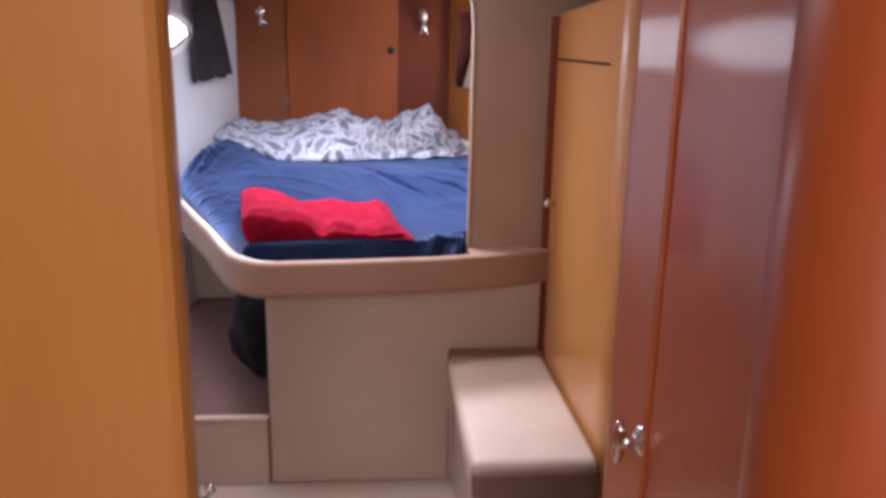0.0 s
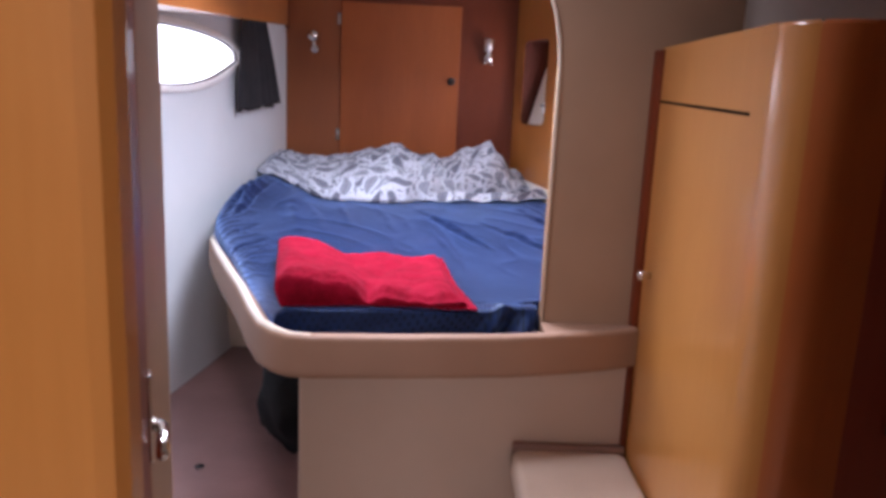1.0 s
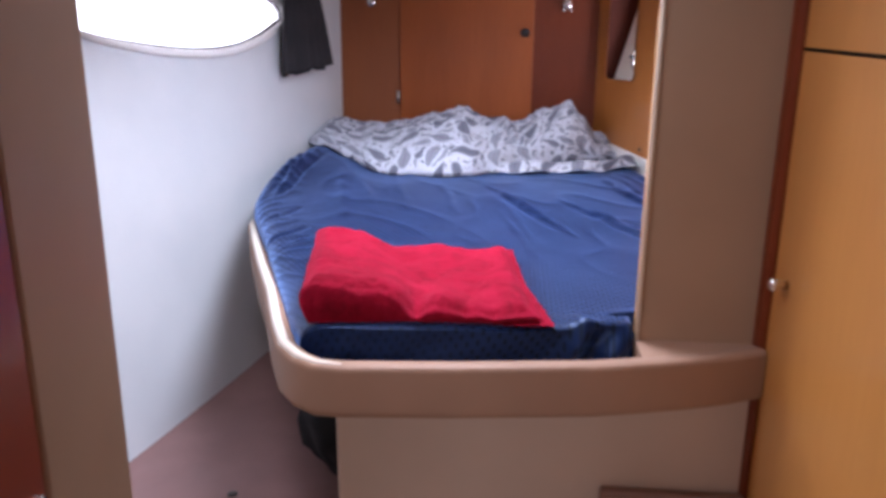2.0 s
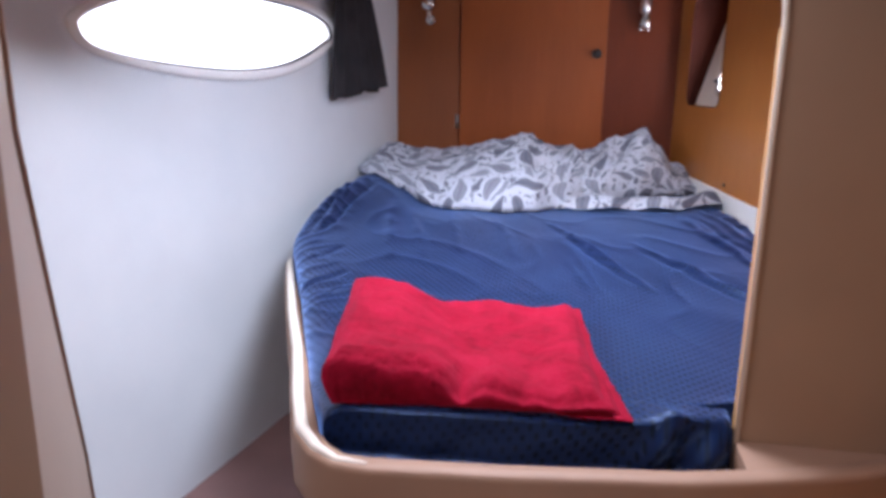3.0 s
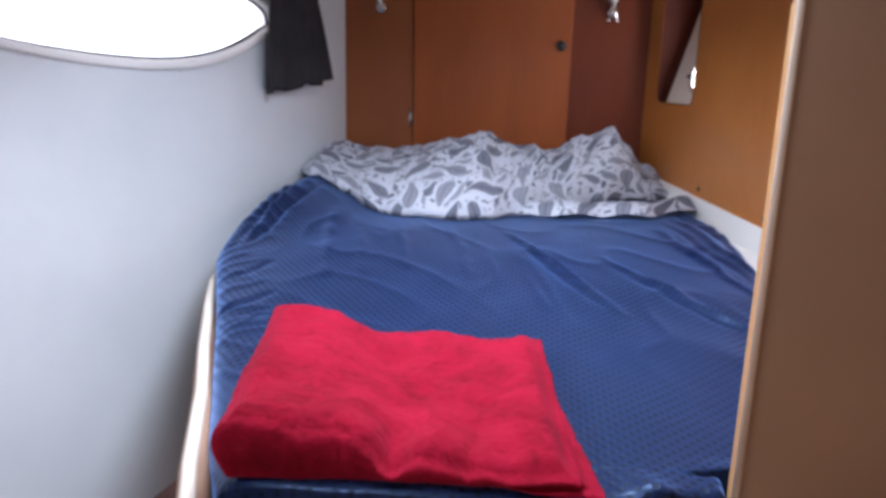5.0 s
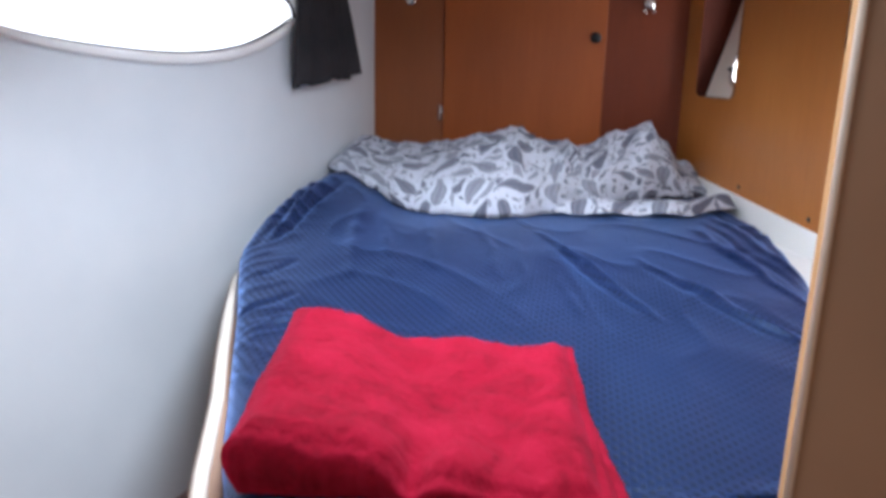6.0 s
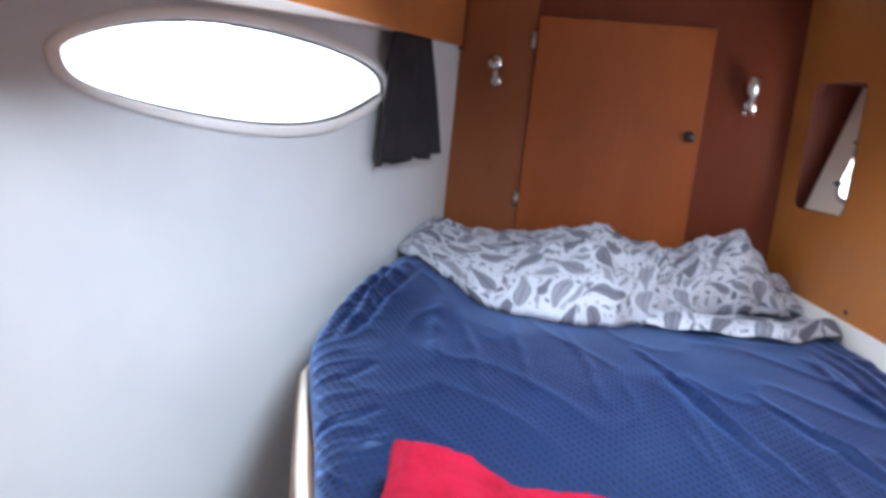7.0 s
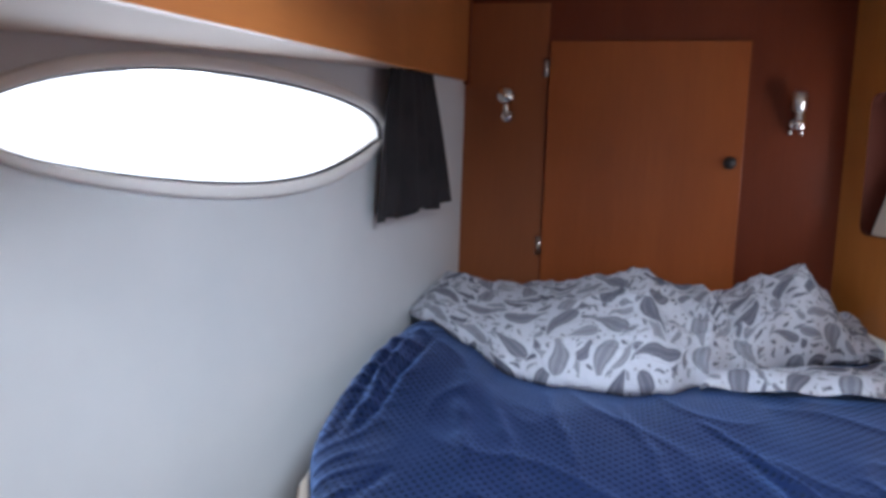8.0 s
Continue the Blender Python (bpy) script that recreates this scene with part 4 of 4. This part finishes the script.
part("fascia", slab([(2.25, locker_z(2.25)), (YB - 0.002, locker_z(YB)), (YB - 0.002, ZC), (2.25, ZC)], (LX, 0, 0), (0, 1, 0), (0, 0, 1), (-1, 0, 0), 0.018), FASCIA, lock)
part("underside", slab([(2.25, locker_z(2.25) + 0.006), (YB - 0.002, locker_z(YB) + 0.006), (YB - 0.002, locker_z(YB) + 0.018), (2.25, locker_z(2.25) + 0.018)], (LX - 0.018, 0, 0), (0, 1, 0), (0, 0, 1), (-1, 0, 0), 0.6), BEIGE, lock, "beige underside")
part("end_post", box((LX - 0.012, YB - 0.03, locker_z(YB) - 0.012), (LX + 0.004, YB - 0.002, ZC - 0.002), 0.003), MAHOGANY, lock, "dark corner post")

# ---- curtain ----
def curtain_pt(u, v):
    a, b = Vector((-0.525, 3.40, 1.552)), Vector((-0.478, 3.615, 1.556))
    c, d = Vector((-0.535, 3.352, 1.188)), Vector((-0.447, 3.735, 1.222))
    p = (a * (1 - u) + b * u) * (1 - v) + (c * (1 - u) + d * u) * v
    w = math.sin(u * 34 + 1.5 * math.sin(u * 9)) * (0.35 + 0.65 * v)
    belly = math.sin(math.pi * v) * 0.02 * (u - 0.3)
    return p + Vector((0.012 * w, 0.004 * w + belly, 0.006 * math.sin(u * 15) * v))


cur = link_mesh("curtain", sheet_grid(curtain_pt, 60, 24), CURTAIN, True)
cm = cur.modifiers.new("cloth", "SOLIDIFY")
cm.thickness = 0.003
tagged(cur, "short charcoal curtain gathered beside the hull window", "curtain")

# ---- window ----
win = thing("window_1", (hull_x(3.0, 1.38), 3.0, 1.38), "lens-shaped hull window with white frame", "window", kind="structure")
N = 96
def frame_ring(rows, mat, name, label=""):
    bm = bmesh.new()
    rings = [[bm.verts.new(window_point(2 * math.pi * i / N, g, p)) for i in range(N)] for g, p in rows]
    for a, b in zip(rings, rings[1:] + rings[:1]):
        for i in range(N):
            bm.faces.new((a[i], a[(i + 1) % N], b[(i + 1) % N], b[i]))
    return part(name, bm, mat, win, label, True)


frame_ring([(0.026, -0.002), (0.0258, 0.004), (0.024, 0.008), (0.019, 0.0098), (0.012, 0.0102), (0.006, 0.0098), (0.002, 0.008), (0.0004, 0.004), (0.0, 0.0), (0.0, -0.03), (0.004, -0.031), (0.012, -0.03)], WINFRAME, "window_frame", "white moulded frame")
frame_ring([(0.0005, -0.004), (0.0005, -0.012), (-0.006, -0.012), (-0.006, -0.004)], RUBBER, "gasket", "black rubber gasket")
bm = bmesh.new()
bm.faces.new([bm.verts.new(window_point(2 * math.pi * i / N, 0.0, -0.016)) for i in range(N)])
bmesh.ops.triangulate(bm, faces=bm.faces[:])
pane = part("pane", bm, GLASS, win)
gm = pane.modifiers.new("thickness", "SOLIDIFY")
gm.thickness = 0.006
pane.visible_shadow = False
structure("backdrop", box((-3.1, -1, -2.0), (-3.08, 14, 5)), DAY, "white overcast daylight outside the window", "backdrop")

# ---- portlights behind the partition's openings ----
PW = Vector((0.9502, 0.3117, 0))     # outwards through the partition
PS = Vector((PN.x, PN.y, 0))


def portlight(s0, s1, z0, z1):
    ob = thing("portlight", part_at((s0 + s1) / 2, z0), "recessed opening portlight with dark reveal and white sloping surround", "window", "partition portlights", "structure")
    o = part_at(0, 0, -0.0205)
    # added band: its dark colour holds back the port lamp's glow on the edge
    ring = rounded_rect(s0 + 0.0008, s1 - 0.0008, z0 + 0.0008, z1 - 0.0008, 0.03)
    bm = bmesh.new()
    a = [bm.verts.new(part_at(p, q, 0.0015)) for p, q in ring]
    b = [bm.verts.new(part_at(p, q, -0.0215)) for p, q in ring]
    for i in range(len(ring)):
        bm.faces.new((a[i], a[(i + 1) % len(a)], b[(i + 1) % len(a)], b[i]))
    part("lining", bm, REVEAL, ob, "added dark band over the opening's edge")
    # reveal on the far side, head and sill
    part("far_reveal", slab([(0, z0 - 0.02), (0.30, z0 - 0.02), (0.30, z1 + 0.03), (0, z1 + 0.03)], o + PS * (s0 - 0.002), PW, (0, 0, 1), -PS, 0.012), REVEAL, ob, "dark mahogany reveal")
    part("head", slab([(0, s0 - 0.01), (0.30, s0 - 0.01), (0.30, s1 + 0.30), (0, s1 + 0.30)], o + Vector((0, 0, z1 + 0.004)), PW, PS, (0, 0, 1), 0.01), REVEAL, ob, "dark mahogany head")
    # the surround leans outwards towards its top
    lean = Vector((0, 0, 0.385)) + PW * 0.118
    length = lean.length
    up = lean.normalized()
    face = o + PW * 0.012 + Vector((0, 0, z0 - 0.012))
    nrm = PS.cross(up).normalized()
    if nrm.dot(PW) > 0:
        nrm = -nrm
    hole = rounded_rect(s0 + 0.115, s0 + 0.40, 0.055, 0.27, 0.05)
    bm = bmesh.new()
    edges = []
    for loop in ([(s0 - 0.01, 0), (s0 + 0.55, 0), (s0 + 0.55, length), (s0 - 0.01, length)], hole):
        vs = [bm.verts.new(face + PS * a + up * b) for a, b in loop]
        edges += [bm.edges.new((vs[i], vs[(i + 1) % len(vs)])) for i in range(len(vs))]
    r = bmesh.ops.triangle_fill(bm, use_beauty=True, use_dissolve=False, edges=edges)
    ex = bmesh.ops.extrude_face_region(bm, geom=[f for f in r["geom"] if isinstance(f, bmesh.types.BMFace)])
    bmesh.ops.translate(bm, vec=-nrm * 0.012, verts=[v for v in ex["geom"] if isinstance(v, bmesh.types.BMVert)])
    part("surround", bm, CREAM, ob, "white sloping surround")
    pframe = part("port_frame", tube([face + PS * a + up * b + nrm * 0.004 for a, b in hole], 0.009, 8, True), STEEL, ob, "grey metal port frame", True)
    for b in (0.10, 0.225):
        p = face + PS * (s0 + 0.118) + up * b + nrm * 0.012
        part("dog", tube([p - PS * 0.018, p, p + PS * 0.02 + nrm * 0.006], [0.005, 0.008, 0.006], 8), BLACK, pframe, "dark clamp", True)
    bm = bmesh.new()
    bm.faces.new([bm.verts.new(face + PS * a + up * b - nrm * 0.02) for a, b in rounded_rect(s0 + 0.10, s0 + 0.42, 0.04, 0.285, 0.05)])
    part("bright_pane", bm, DAY, ob, "white daylight in the pane")
    mid = face + PS * (s0 + 0.257) + up * 0.16 + nrm * 0.002
    lamp("port_daylight", "AREA", facing(mid - nrm * 0.012, nrm), 2.5, (0.92, 0.96, 1.0), (0.26, 0.19))
    return ob


for row in PORTS:
    portlight(*row)

# ---- small fittings on the wardrobe's dark side ----
sock = thing("socket_box", (0.95, 1.40, 0.8), "small black socket box on the dark mahogany side", "socket")
part("case", box((0.922, 1.387, 0.825), (0.980, 1.4035, 0.883), 0.004), BLACK, sock)
part("face", box((0.932, 1.385, 0.835), (0.970, 1.3875, 0.873), 0.001), RUBBER, sock)
hook = thing("round_switch", (0.93, 1.40, 1.1), "small round chrome switch on the dark mahogany side", "switch")
part("bezel", lathe([(0.018, 0), (0.018, 0.004), (0.013, 0.007)], Matrix.Translation((0.925, 1.4035, 1.12)) @ pose(0, 0, 0, 90, 0, 0), 20), STEEL, hook, "", True)
part("button", lathe([(0.009, 0.006), (0.009, 0.011), (0.006, 0.012)], Matrix.Translation((0.925, 1.4035, 1.12)) @ pose(0, 0, 0, 90, 0, 0), 16), CHROME, hook, "", True)
tagged(link_mesh("floor_ring", lathe([(0.012, 0), (0.012, 0.002), (0.006, 0.003)], Matrix.Translation((-0.356, 2.244, 0.2801)), 16), BLACK, True), "small dark pull ring in the maroon floor", "ring")

# ---- bag under the berth ----
bm = bmesh.new()
bmesh.ops.create_icosphere(bm, subdivisions=4, radius=1)
for v in bm.verts:
    n = 1 + 0.18 * noise.noise(v.co * 2.0) + 0.06 * noise.noise(v.co * 6)
    v.co = Vector((-0.10 + v.co.x * 0.13 * n, 2.45 + v.co.y * 0.2 * n, 0.44 + max(-1, v.co.z) * 0.17 * n))
    v.co.x = min(v.co.x, 0.2)
tagged(link_mesh("bag", bm, BAG, True), "crumpled black bag stowed under the berth", "bag")
